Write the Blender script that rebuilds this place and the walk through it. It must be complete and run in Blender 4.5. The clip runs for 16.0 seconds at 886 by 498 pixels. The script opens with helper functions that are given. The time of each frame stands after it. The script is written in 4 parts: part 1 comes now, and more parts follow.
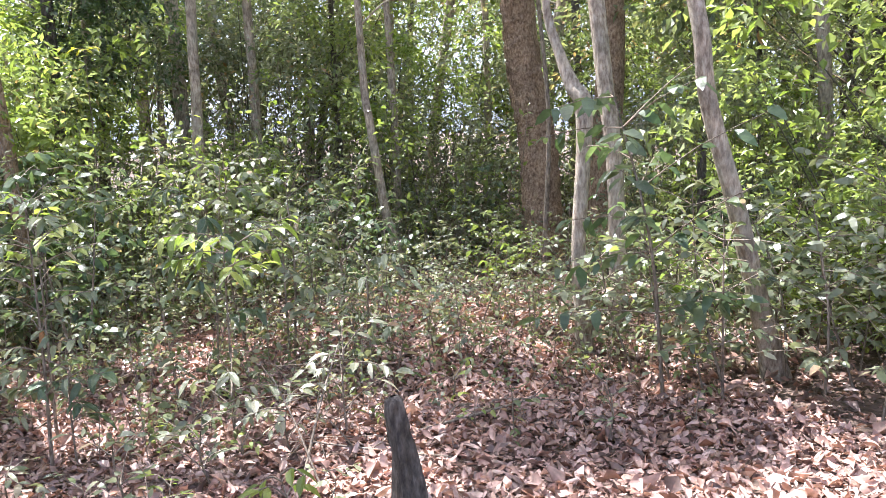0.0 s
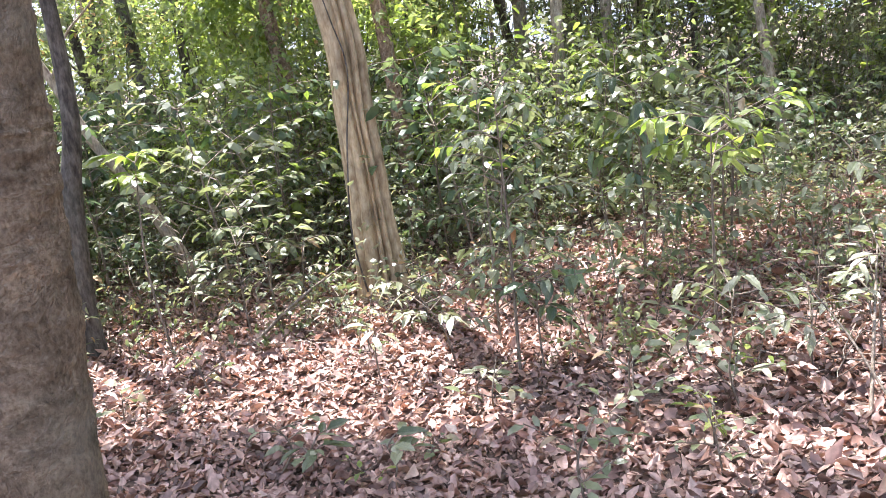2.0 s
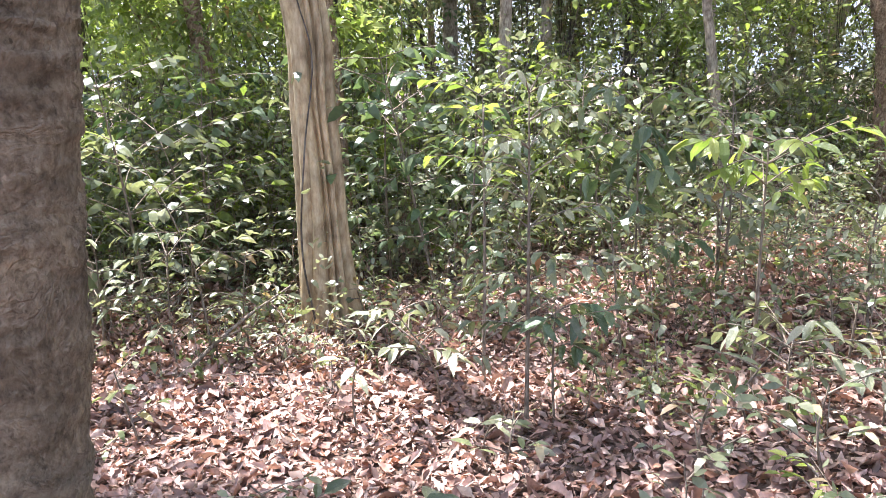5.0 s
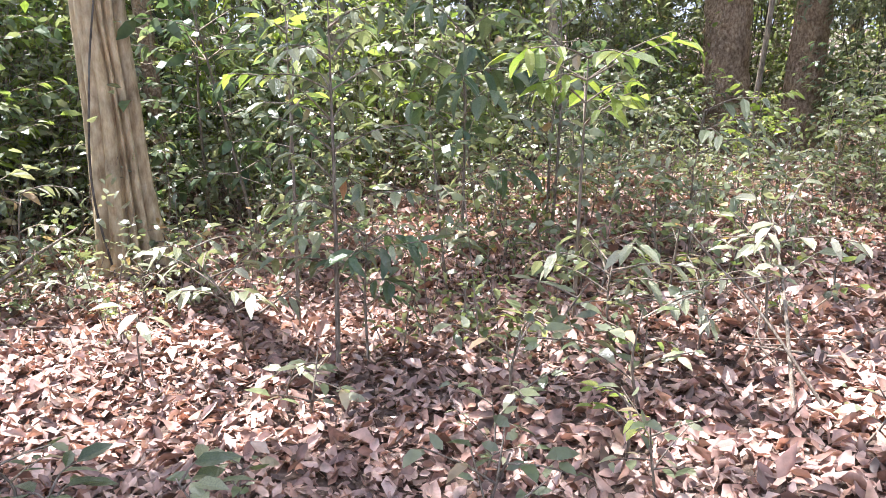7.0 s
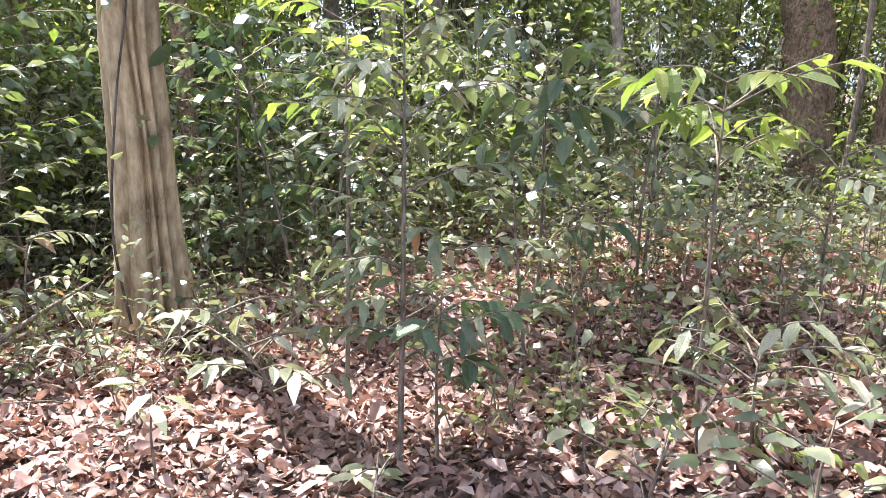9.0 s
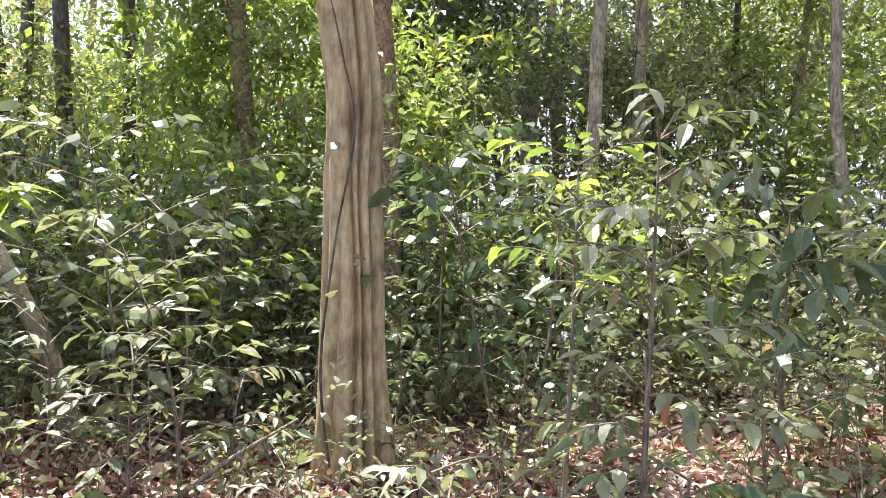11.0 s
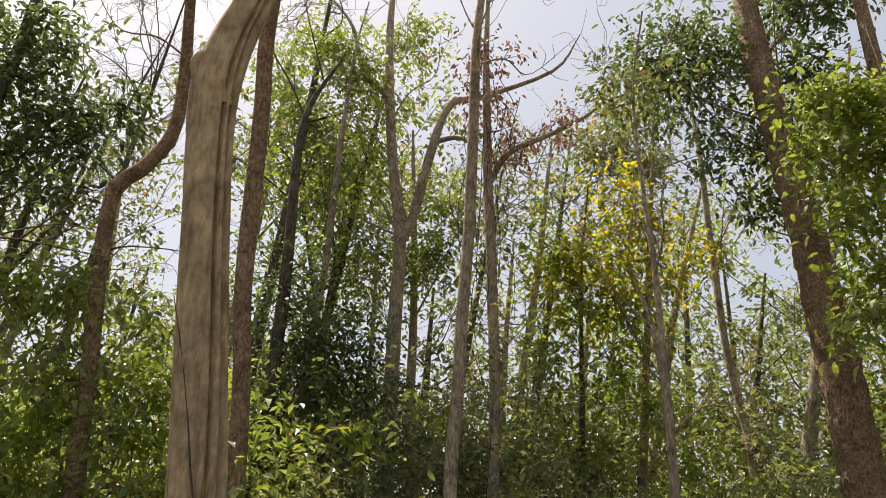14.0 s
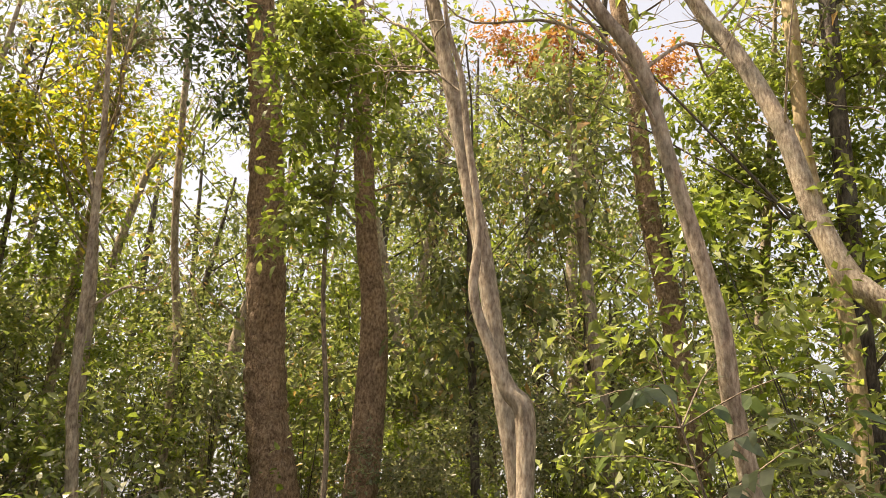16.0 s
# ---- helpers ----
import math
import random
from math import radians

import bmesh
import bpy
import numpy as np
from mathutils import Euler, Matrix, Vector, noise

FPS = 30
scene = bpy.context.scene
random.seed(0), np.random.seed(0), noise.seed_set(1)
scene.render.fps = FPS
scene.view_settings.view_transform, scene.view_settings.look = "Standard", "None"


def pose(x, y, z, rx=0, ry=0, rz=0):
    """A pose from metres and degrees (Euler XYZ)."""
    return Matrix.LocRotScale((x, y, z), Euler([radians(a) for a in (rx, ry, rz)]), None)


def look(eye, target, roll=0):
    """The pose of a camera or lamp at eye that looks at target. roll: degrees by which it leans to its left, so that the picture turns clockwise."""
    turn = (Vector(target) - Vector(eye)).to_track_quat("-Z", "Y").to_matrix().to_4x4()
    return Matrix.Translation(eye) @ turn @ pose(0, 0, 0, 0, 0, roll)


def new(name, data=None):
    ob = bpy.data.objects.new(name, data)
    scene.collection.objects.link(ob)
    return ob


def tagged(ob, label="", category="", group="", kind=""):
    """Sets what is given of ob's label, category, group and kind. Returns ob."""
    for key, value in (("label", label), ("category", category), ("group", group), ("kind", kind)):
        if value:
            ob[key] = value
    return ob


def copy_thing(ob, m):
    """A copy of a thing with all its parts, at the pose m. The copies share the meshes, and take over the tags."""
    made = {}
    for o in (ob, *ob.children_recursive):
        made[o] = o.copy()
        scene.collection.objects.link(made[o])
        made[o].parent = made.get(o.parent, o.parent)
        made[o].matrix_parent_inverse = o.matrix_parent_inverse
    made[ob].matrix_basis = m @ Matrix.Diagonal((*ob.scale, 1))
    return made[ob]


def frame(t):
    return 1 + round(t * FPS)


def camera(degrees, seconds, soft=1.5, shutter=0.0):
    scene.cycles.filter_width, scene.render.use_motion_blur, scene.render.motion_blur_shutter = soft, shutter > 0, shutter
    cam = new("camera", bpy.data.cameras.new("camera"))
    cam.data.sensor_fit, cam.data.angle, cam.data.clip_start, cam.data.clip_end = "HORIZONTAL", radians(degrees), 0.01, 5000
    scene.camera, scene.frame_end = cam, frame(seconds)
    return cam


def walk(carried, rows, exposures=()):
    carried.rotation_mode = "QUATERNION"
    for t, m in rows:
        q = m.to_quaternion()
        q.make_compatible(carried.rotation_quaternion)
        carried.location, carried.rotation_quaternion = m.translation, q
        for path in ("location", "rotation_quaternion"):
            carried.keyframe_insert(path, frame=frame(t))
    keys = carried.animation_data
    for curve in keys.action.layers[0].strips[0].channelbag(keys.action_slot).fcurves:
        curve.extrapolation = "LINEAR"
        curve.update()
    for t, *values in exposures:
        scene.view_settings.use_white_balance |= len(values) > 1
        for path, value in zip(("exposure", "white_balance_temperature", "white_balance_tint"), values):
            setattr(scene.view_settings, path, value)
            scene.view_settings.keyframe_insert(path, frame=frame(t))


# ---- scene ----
cam = camera(58.3, 16.0, soft=0.6)
PATH = [
    (0, (2.402, -7.33, 2.082), (2.952, -5.429, 1.79), -1.7),
    (0.3, (2.242, -7.179, 2.094), (2.625, -5.244, 1.766), -3.4),
    (0.5, (2.115, -7.085, 2.06), (2.36, -5.128, 1.728), -4.0),
    (0.9, (1.814, -6.949, 2.016), (1.871, -4.985, 1.643), -5.5),
    (1, (1.737, -6.919, 2.031), (1.775, -4.959, 1.631), -5.8),
    (1.5, (1.497, -6.738, 1.957), (1.46, -4.797, 1.474), -6.7),
    (2, (1.195, -6.499, 1.963), (1.076, -4.561, 1.483), -6.6),
    (2.5, (0.927, -6.339, 1.939), (0.785, -4.41, 1.429), -6.7),
    (3, (0.74, -6.166, 1.892), (0.578, -4.24, 1.38), -8.0),
    (3.5, (0.593, -5.966, 1.889), (0.368, -4.043, 1.388), -8.8),
    (4, (0.48, -5.852, 1.882), (0.39, -3.913, 1.398), -7.2),
    (4.2, (0.433, -5.814, 1.873), (0.438, -3.872, 1.397), -6.1),
    (6.3, (0.543, -5.613, 1.656), (0.892, -3.679, 1.288), 1.7),
    (6.5, (0.612, -5.553, 1.653), (0.98, -3.629, 1.25), 1.3),
    (7, (0.762, -5.44, 1.588), (1.319, -3.598, 1.045), 0.5),
    (7.5, (0.788, -5.323, 1.538), (1.574, -3.578, 0.955), 2.7),
    (8, (0.712, -5.096, 1.499), (1.557, -3.383, 0.907), 3.2),
    (8.5, (0.72, -4.888, 1.456), (1.394, -3.073, 0.955), 1.8),
    (9, (0.75, -4.667, 1.435), (1.239, -2.772, 1.023), 1.2),
    (9.5, (0.66, -4.49, 1.439), (0.898, -2.529, 1.122), 1.0),
    (9.7, (0.615, -4.418, 1.423), (0.728, -2.445, 1.115), 0.9),
    (11.8, (0.547, -4.375, 1.485), (0.568, -2.383, 1.66), 3.3),
    (12, (0.528, -4.396, 1.561), (0.554, -2.411, 1.805), 4.3),
    (12.5, (0.52, -4.417, 1.632), (0.559, -2.469, 2.081), 4.8),
    (13, (0.531, -4.427, 1.659), (0.602, -2.541, 2.32), 5.3),
    (13.5, (0.531, -4.442, 1.679), (0.665, -2.616, 2.484), 5.4),
    (14, (0.579, -4.424, 1.68), (0.901, -2.632, 2.505), 4.3),
    (14.5, (0.807, -4.405, 1.614), (1.48, -2.688, 2.388), 2.5),
    (15, (0.902, -4.397, 1.606), (1.871, -2.804, 2.328), 1.8),
    (15.5, (0.972, -4.425, 1.621), (2.192, -2.993, 2.299), 1.5),
    (16, (1.044, -4.45, 1.611), (2.471, -3.207, 2.255), 0.9),
]
walk(cam, [(t, look(e, g, r)) for t, e, g, r in PATH], exposures=[(0, 1.95, 5650, 16), (2, 2.05, 5700, 16), (4, 2.05, 5700, 16), (8, 2.02, 5700, 16), (9.7, 1.95, 5750, 15), (11.8, 1.6, 6500, 12), (12.5, 0.95, 7200, 12), (13.5, 0.6, 7300, 11), (14.2, 0.5, 7400, 11), (15, 0.95, 8100, 13), (16, 1.15, 8300, 14)])

# ---- sky and sun ----
SUN_AZ, SUN_EL = radians(-34), radians(62)
SUN_DIR = Vector((math.sin(SUN_AZ) * math.cos(SUN_EL), math.cos(SUN_AZ) * math.cos(SUN_EL), math.sin(SUN_EL)))
world = bpy.data.worlds.new("sky")
scene.world = world
world.use_nodes = True
sky = world.node_tree.nodes.new("ShaderNodeTexSky")
sky.sky_type, sky.sun_disc = "NISHITA", False
sky.sun_elevation, sky.sun_rotation = SUN_EL, SUN_AZ
sky.dust_density, sky.air_density, sky.ozone_density = 4.0, 1.0, 0.6
back = world.node_tree.nodes["Background"]
veil = world.node_tree.nodes.new("ShaderNodeMix")
veil.data_type, veil.blend_type = "RGBA", "MIX"
veil.inputs[0].default_value, veil.inputs[7].default_value = 0.62, (3.0, 3.3, 4.0, 1)
world.node_tree.links.new(sky.outputs[0], veil.inputs[6])
world.node_tree.links.new(veil.outputs[2], back.inputs[0])
back.inputs[1].default_value = 0.14
sun_data = bpy.data.lights.new("sun", "SUN")
sun_data.energy, sun_data.angle, sun_data.color = 5.0, radians(0.6), (1.0, 0.94, 0.84)
sun = new("sun", sun_data)
sun.matrix_world = look(SUN_DIR * 60, (0, 0, 0))

# ---- materials ----


def material(name):
    m = bpy.data.materials.new(name)
    m.use_nodes = True
    nt = m.node_tree
    return m, nt, nt.nodes["Principled BSDF"], nt.nodes["Material Output"]


def node(nt, kind, **sockets):
    n = nt.nodes.new(kind)
    for key, value in sockets.items():
        n.inputs[key].default_value = value
    return n


def ramp(nt, source, stops):
    r = nt.nodes.new("ShaderNodeValToRGB")
    els = r.color_ramp.elements
    while len(els) < len(stops):
        els.new(0.5)
    for el, (at, colour) in zip(els, stops):
        el.position, el.color = at, (*colour, 1)
    nt.links.new(source, r.inputs[0])
    return r


def mixed(nt, mode, fac, a, b):
    n = nt.nodes.new("ShaderNodeMix")
    n.data_type, n.blend_type = "RGBA", mode
    for sock, val in ((n.inputs[0], fac), (n.inputs[6], a), (n.inputs[7], b)):
        if hasattr(val, "links"):
            nt.links.new(val, sock)
        else:
            sock.default_value = val
    return n.outputs[2]


def leaf_material(name, stops, gloss=0.42, thin=0.35, blotch=0.35, dust=0.25, lone=False, film=(0.32, 0.31, 0.24), glow_tint=(1.55, 1.65, 1.0)):
    """A leaf: each one its own tone, blotched, dusted, letting light through."""
    m, nt, bsdf, out = material(name)
    chance = nt.nodes.new("ShaderNodeObjectInfo").outputs["Random"] if lone else nt.nodes.new("ShaderNodeNewGeometry").outputs["Random Per Island"]
    tone = ramp(nt, chance, stops)
    coord = nt.nodes.new("ShaderNodeTexCoord")
    noise_a = node(nt, "ShaderNodeTexNoise", Scale=26.0, Detail=4.0)
    nt.links.new(coord.outputs["Object"], noise_a.inputs["Vector"])
    spots = ramp(nt, noise_a.outputs[0], [(0.3, (0.55, 0.55, 0.5)), (0.65, (1.15, 1.12, 1.05))])
    colour = mixed(nt, "MULTIPLY", blotch * 2, tone.outputs[0], spots.outputs[0])
    noise_b = node(nt, "ShaderNodeTexNoise", Scale=1.7, Detail=3.0)
    nt.links.new(coord.outputs["Object"], noise_b.inputs["Vector"])
    grey = ramp(nt, noise_b.outputs[0], [(0.42, (0, 0, 0)), (0.7, (dust, dust, dust))])
    colour = mixed(nt, "MIX", grey.outputs[0], colour, (*film, 1))
    nt.links.new(colour, bsdf.inputs["Base Color"])
    bsdf.inputs["Roughness"].default_value = gloss
    bsdf.inputs["Specular IOR Level"].default_value = 0.5
    bump = node(nt, "ShaderNodeBump", Strength=0.35, Distance=0.01)
    nt.links.new(noise_a.outputs[0], bump.inputs["Height"])
    nt.links.new(bump.outputs[0], bsdf.inputs["Normal"])
    glow = nt.nodes.new("ShaderNodeBsdfTranslucent")
    warm = mixed(nt, "MULTIPLY", 1.0, colour, (*glow_tint, 1))
    nt.links.new(warm, glow.inputs[0])
    blend = node(nt, "ShaderNodeMixShader", Fac=thin)
    nt.links.new(bsdf.outputs[0], blend.inputs[1])
    nt.links.new(glow.outputs[0], blend.inputs[2])
    nt.links.new(blend.outputs[0], out.inputs[0])
    return m


def bark_material(name, dark, mid, light, streak=6.0, scale=9.0, relief=0.6, plates=0.0, moss=0.0, pits=0.0):
    """Bark: upright streaks, blotches of lichen, cracked plates where there are any."""
    m, nt, bsdf, out = material(name)
    coord = nt.nodes.new("ShaderNodeTexCoord")
    stretch = node(nt, "ShaderNodeMapping", Scale=(1, 1, 1 / streak))
    nt.links.new(coord.outputs["Object"], stretch.inputs[0])
    fine = node(nt, "ShaderNodeTexNoise", Scale=scale * 4, Detail=8.0, Roughness=0.65)
    nt.links.new(stretch.outputs[0], fine.inputs["Vector"])
    broad = node(nt, "ShaderNodeTexNoise", Scale=scale * 0.45, Detail=5.0, Roughness=0.6, Distortion=0.6)
    nt.links.new(coord.outputs["Object"], broad.inputs["Vector"])
    tone = ramp(nt, fine.outputs[0], [(0.36, dark), (0.5, mid), (0.64, light)])
    patch = ramp(nt, broad.outputs[0], [(0.32, (0.55, 0.53, 0.5)), (0.5, (1, 1, 1)), (0.68, (1.35, 1.32, 1.25))])
    colour = mixed(nt, "MULTIPLY", 0.9, tone.outputs[0], patch.outputs[0])
    height = fine.outputs[0]
    if plates:
        warp = node(nt, "ShaderNodeMapping", Scale=(1, 1, 0.55))
        nt.links.new(coord.outputs["Object"], warp.inputs[0])
        wob = mixed(nt, "LINEAR_LIGHT", 0.16, warp.outputs[0], broad.outputs[1])
        cell = node(nt, "ShaderNodeTexVoronoi", Scale=plates)
        cell.feature = "DISTANCE_TO_EDGE"
        nt.links.new(wob, cell.inputs["Vector"])
        crack = ramp(nt, cell.outputs[0], [(0.0, (0.4, 0.36, 0.34)), (0.09, (1, 1, 1))])
        colour = mixed(nt, "MULTIPLY", 0.3, colour, crack.outputs[0])
        height = mixed(nt, "MULTIPLY", 0.45, height, crack.outputs[0])
    if pits:
        warped = mixed(nt, "LINEAR_LIGHT", 0.05, coord.outputs["Object"], fine.outputs[1])
        hole = node(nt, "ShaderNodeTexVoronoi", Scale=pits, Randomness=1.0)
        nt.links.new(warped, hole.inputs["Vector"])
        spots = ramp(nt, hole.outputs[0], [(0.08, (0.35, 0.32, 0.3)), (0.2, (1, 1, 1)), (0.7, (1.0, 0.98, 0.96)), (0.85, (1.25, 1.22, 1.18))])
        colour = mixed(nt, "MULTIPLY", 0.55, colour, spots.outputs[0])
        height = mixed(nt, "MULTIPLY", 0.6, height, spots.outputs[0])
    if moss:
        damp = node(nt, "ShaderNodeTexNoise", Scale=2.6, Detail=6.0)
        nt.links.new(coord.outputs["Object"], damp.inputs["Vector"])
        where = ramp(nt, damp.outputs[0], [(0.5, (0, 0, 0)), (0.66, (moss, moss, moss))])
        colour = mixed(nt, "MIX", where.outputs[0], colour, (0.30, 0.31, 0.25, 1))
    nt.links.new(colour, bsdf.inputs["Base Color"])
    bsdf.inputs["Roughness"].default_value = 0.85
    bsdf.inputs["Specular IOR Level"].default_value = 0.25
    bump = node(nt, "ShaderNodeBump", Strength=relief, Distance=0.03)
    nt.links.new(height, bump.inputs["Height"])
    nt.links.new(bump.outputs[0], bsdf.inputs["Normal"])
    return m


def soil_material():
    m, nt, bsdf, out = material("forest_soil")
    coord = nt.nodes.new("ShaderNodeTexCoord")
    a = node(nt, "ShaderNodeTexNoise", Scale=14.0, Detail=8.0, Roughness=0.7)
    b = node(nt, "ShaderNodeTexNoise", Scale=0.9, Detail=4.0)
    for n in (a, b):
        nt.links.new(coord.outputs["Object"], n.inputs["Vector"])
    tone = ramp(nt, a.outputs[0], [(0.3, (0.05, 0.035, 0.026)), (0.5, (0.14, 0.095, 0.07)), (0.7, (0.26, 0.18, 0.14))])
    patch = ramp(nt, b.outputs[0], [(0.35, (0.7, 0.68, 0.66)), (0.65, (1.1, 1.05, 1.0))])
    nt.links.new(mixed(nt, "MULTIPLY", 0.8, tone.outputs[0], patch.outputs[0]), bsdf.inputs["Base Color"])
    bsdf.inputs["Roughness"].default_value = 0.95
    bump = node(nt, "ShaderNodeBump", Strength=0.9, Distance=0.05)
    nt.links.new(a.outputs[0], bump.inputs["Height"])
    nt.links.new(bump.outputs[0], bsdf.inputs["Normal"])
    return m


SOIL = soil_material()
DRY = leaf_material("dry_leaf", [(0.0, (0.10, 0.062, 0.05)), (0.25, (0.275, 0.16, 0.128)), (0.55, (0.47, 0.295, 0.245)), (0.85, (0.655, 0.47, 0.405)), (1.0, (0.38, 0.19, 0.125))], gloss=0.5, thin=0.15, blotch=0.5, dust=0.2, film=(0.38, 0.29, 0.245), glow_tint=(1.3, 1.05, 0.85))
SHRUB_TONES = [(0.0, (0.083, 0.106, 0.053)), (0.4, (0.147, 0.177, 0.088)), (0.75, (0.242, 0.266, 0.147)), (0.95, (0.366, 0.366, 0.236)), (1.0, (0.425, 0.260, 0.142))]
SHRUB = leaf_material("shrub_leaf", SHRUB_TONES, gloss=0.32, thin=0.34, dust=0.75, glow_tint=(1.5, 1.55, 0.95))
BRIGHT_TONES = [(0.0, (0.142, 0.195, 0.041)), (0.5, (0.224, 0.289, 0.059)), (1.0, (0.354, 0.389, 0.094))]
BRIGHT = leaf_material("bright_leaf", BRIGHT_TONES, gloss=0.35, thin=0.42, dust=0.45)
DEEP_TONES = [(0.0, (0.053, 0.088, 0.041)), (0.6, (0.094, 0.142, 0.061)), (1.0, (0.165, 0.201, 0.106))]
DEEP = leaf_material("deep_leaf", DEEP_TONES, gloss=0.3, thin=0.4, dust=0.3)
OLIVE = leaf_material("olive_leaf", glow_tint=(1.5, 1.55, 1.0), stops=[(0.0, (0.100, 0.136, 0.053)), (0.5, (0.165, 0.201, 0.080)), (0.9, (0.271, 0.283, 0.136)), (1.0, (0.401, 0.224, 0.106))], gloss=0.36, thin=0.45, dust=0.3)
GOLD = leaf_material("golden_leaf", [(0.0, (0.16, 0.21, 0.04)), (0.4, (0.26, 0.29, 0.05)), (0.7, (0.46, 0.40, 0.05)), (1.0, (0.64, 0.45, 0.06))], gloss=0.45, thin=0.5, dust=0.0)
RUST = leaf_material("rusty_leaf", [(0.0, (0.33, 0.13, 0.06)), (1.0, (0.50, 0.26, 0.13))], gloss=0.6, thin=0.4, dust=0.0)
LONE_SHRUB = leaf_material("single_shrub_leaf", SHRUB_TONES, gloss=0.36, thin=0.3, dust=0.5, lone=True)
LONE_BRIGHT = leaf_material("single_bright_leaf", BRIGHT_TONES, gloss=0.38, thin=0.5, dust=0.15, lone=True)
LONE_DEEP = leaf_material("single_deep_leaf", DEEP_TONES, gloss=0.3, thin=0.28, dust=0.25, lone=True)
LONE_PALE = leaf_material("single_pale_leaf", [(0.0, (0.20, 0.215, 0.12)), (0.6, (0.32, 0.33, 0.22)), (1.0, (0.45, 0.43, 0.32))], gloss=0.36, thin=0.25, dust=0.4, lone=True)
BARK_PALE = bark_material("pale_fluted_bark", (0.30, 0.215, 0.122), (0.42, 0.322, 0.192), (0.51, 0.412, 0.265), streak=3.5, scale=8, relief=0.35)
BARK_NEAR = bark_material("pitted_brown_bark", (0.19, 0.138, 0.09), (0.30, 0.223, 0.15), (0.385, 0.30, 0.21), streak=1.3, scale=15, relief=1.0, moss=0.3, pits=26.0, plates=9.0)
BARK_BROWN = bark_material("scaly_brown_bark", (0.15, 0.097, 0.06), (0.305, 0.208, 0.135), (0.44, 0.325, 0.225), streak=1.6, scale=9, relief=1.0, plates=6.0)
BARK_GREY = bark_material("mottled_grey_bark", (0.19, 0.145, 0.105), (0.36, 0.29, 0.22), (0.51, 0.44, 0.345), streak=3.0, scale=10, relief=0.6, moss=0.3)
BARK_DARK = bark_material("dark_grey_bark", (0.045, 0.036, 0.03), (0.10, 0.083, 0.068), (0.17, 0.145, 0.12), streak=3.0, scale=8, relief=0.7, moss=0.2)
TWIG = bark_material("twig_bark", (0.12, 0.09, 0.065), (0.22, 0.175, 0.13), (0.34, 0.28, 0.22), streak=5.0, scale=20, relief=0.4)

# ---- building helpers ----


def unit(v):
    return v / np.maximum(np.linalg.norm(v, axis=-1, keepdims=True), 1e-9)


def ground(x, y):
    """Height of the forest floor."""
    s = np.clip((x - 1.0) / 2.4, 0, 1)
    rise = 0.27 * s * s * (3 - 2 * s) + 0.06 * np.clip(-y - 2.0, 0, 8)
    far = np.clip(np.hypot(x - 1, y + 2) - 12, 0, 60)
    return -0.07 + rise + 0.025 * np.sin(1.7 * x + 0.6) * np.cos(1.3 * y) + 0.02 * np.sin(3.1 * y + x) + 0.012 * far


def mesh_of(name, verts, faces, mat, smooth=False):
    """A mesh from an array of points and an array of triangles or quads."""
    verts, faces = np.asarray(verts, np.float32), np.asarray(faces, np.int32)
    me = bpy.data.meshes.new(name)
    k = faces.shape[1]
    me.vertices.add(len(verts))
    me.vertices.foreach_set("co", verts.ravel())
    me.loops.add(faces.size)
    me.loops.foreach_set("vertex_index", faces.ravel())
    me.polygons.add(len(faces))
    me.polygons.foreach_set("loop_start", np.arange(len(faces), dtype=np.int32) * k)
    me.polygons.foreach_set("use_smooth", np.full(len(faces), smooth))
    me.update(calc_edges=True)
    me.validate()
    me.materials.append(mat)
    return me


def leaf_arrays(base, way, up, length, width, fine=False, curl=0.18, droop=0.25, torn=None):
    """Points and triangles of many leaves: base points, the way each grows, its upper side, its size."""
    n = len(base)
    t = unit(way)
    side = unit(np.cross(t, up))
    nrm = np.cross(side, t)
    L, W = length[:, None], width[:, None]
    curl = np.broadcast_to(np.asarray(curl, float), (n,))[:, None]
    droop = np.broadcast_to(np.asarray(droop, float), (n,))[:, None]

    def at(f, s):
        return base + t * L * f + side * W * s + nrm * (W * abs(s) * curl * 2 - L * droop * f * f)

    if fine is None:
        rows = [at(0, 0), at(0.45, 0.5), at(0.45, -0.5), at(1, 0)]
        tri = [(0, 3, 1), (0, 2, 3)]
    elif fine:
        rows = [at(0, 0), at(0.28, 0.42), at(0.28, -0.42), at(0.66, 0.4), at(0.66, -0.4), at(0.28, 0), at(0.66, 0), at(1, 0)]
        tri = [(0, 5, 1), (0, 2, 5), (1, 5, 6), (1, 6, 3), (2, 6, 5), (2, 4, 6), (3, 6, 7), (6, 4, 7)]
    else:
        rows = [at(0, 0), at(0.3, 0.46), at(0.3, -0.46), at(0.7, 0.38), at(0.7, -0.38), at(1, 0)]
        tri = [(0, 2, 1), (1, 2, 4), (1, 4, 3), (3, 4, 5)]
    k = len(rows)
    verts = np.stack(rows, 1)
    if torn is not None:
        verts = verts + torn.normal(size=verts.shape) * (W * 0.07)[:, None]
    verts = verts.reshape(-1, 3)
    faces = (np.arange(n)[:, None, None] * k + np.array(tri)[None]).reshape(-1, 3)
    return verts, faces


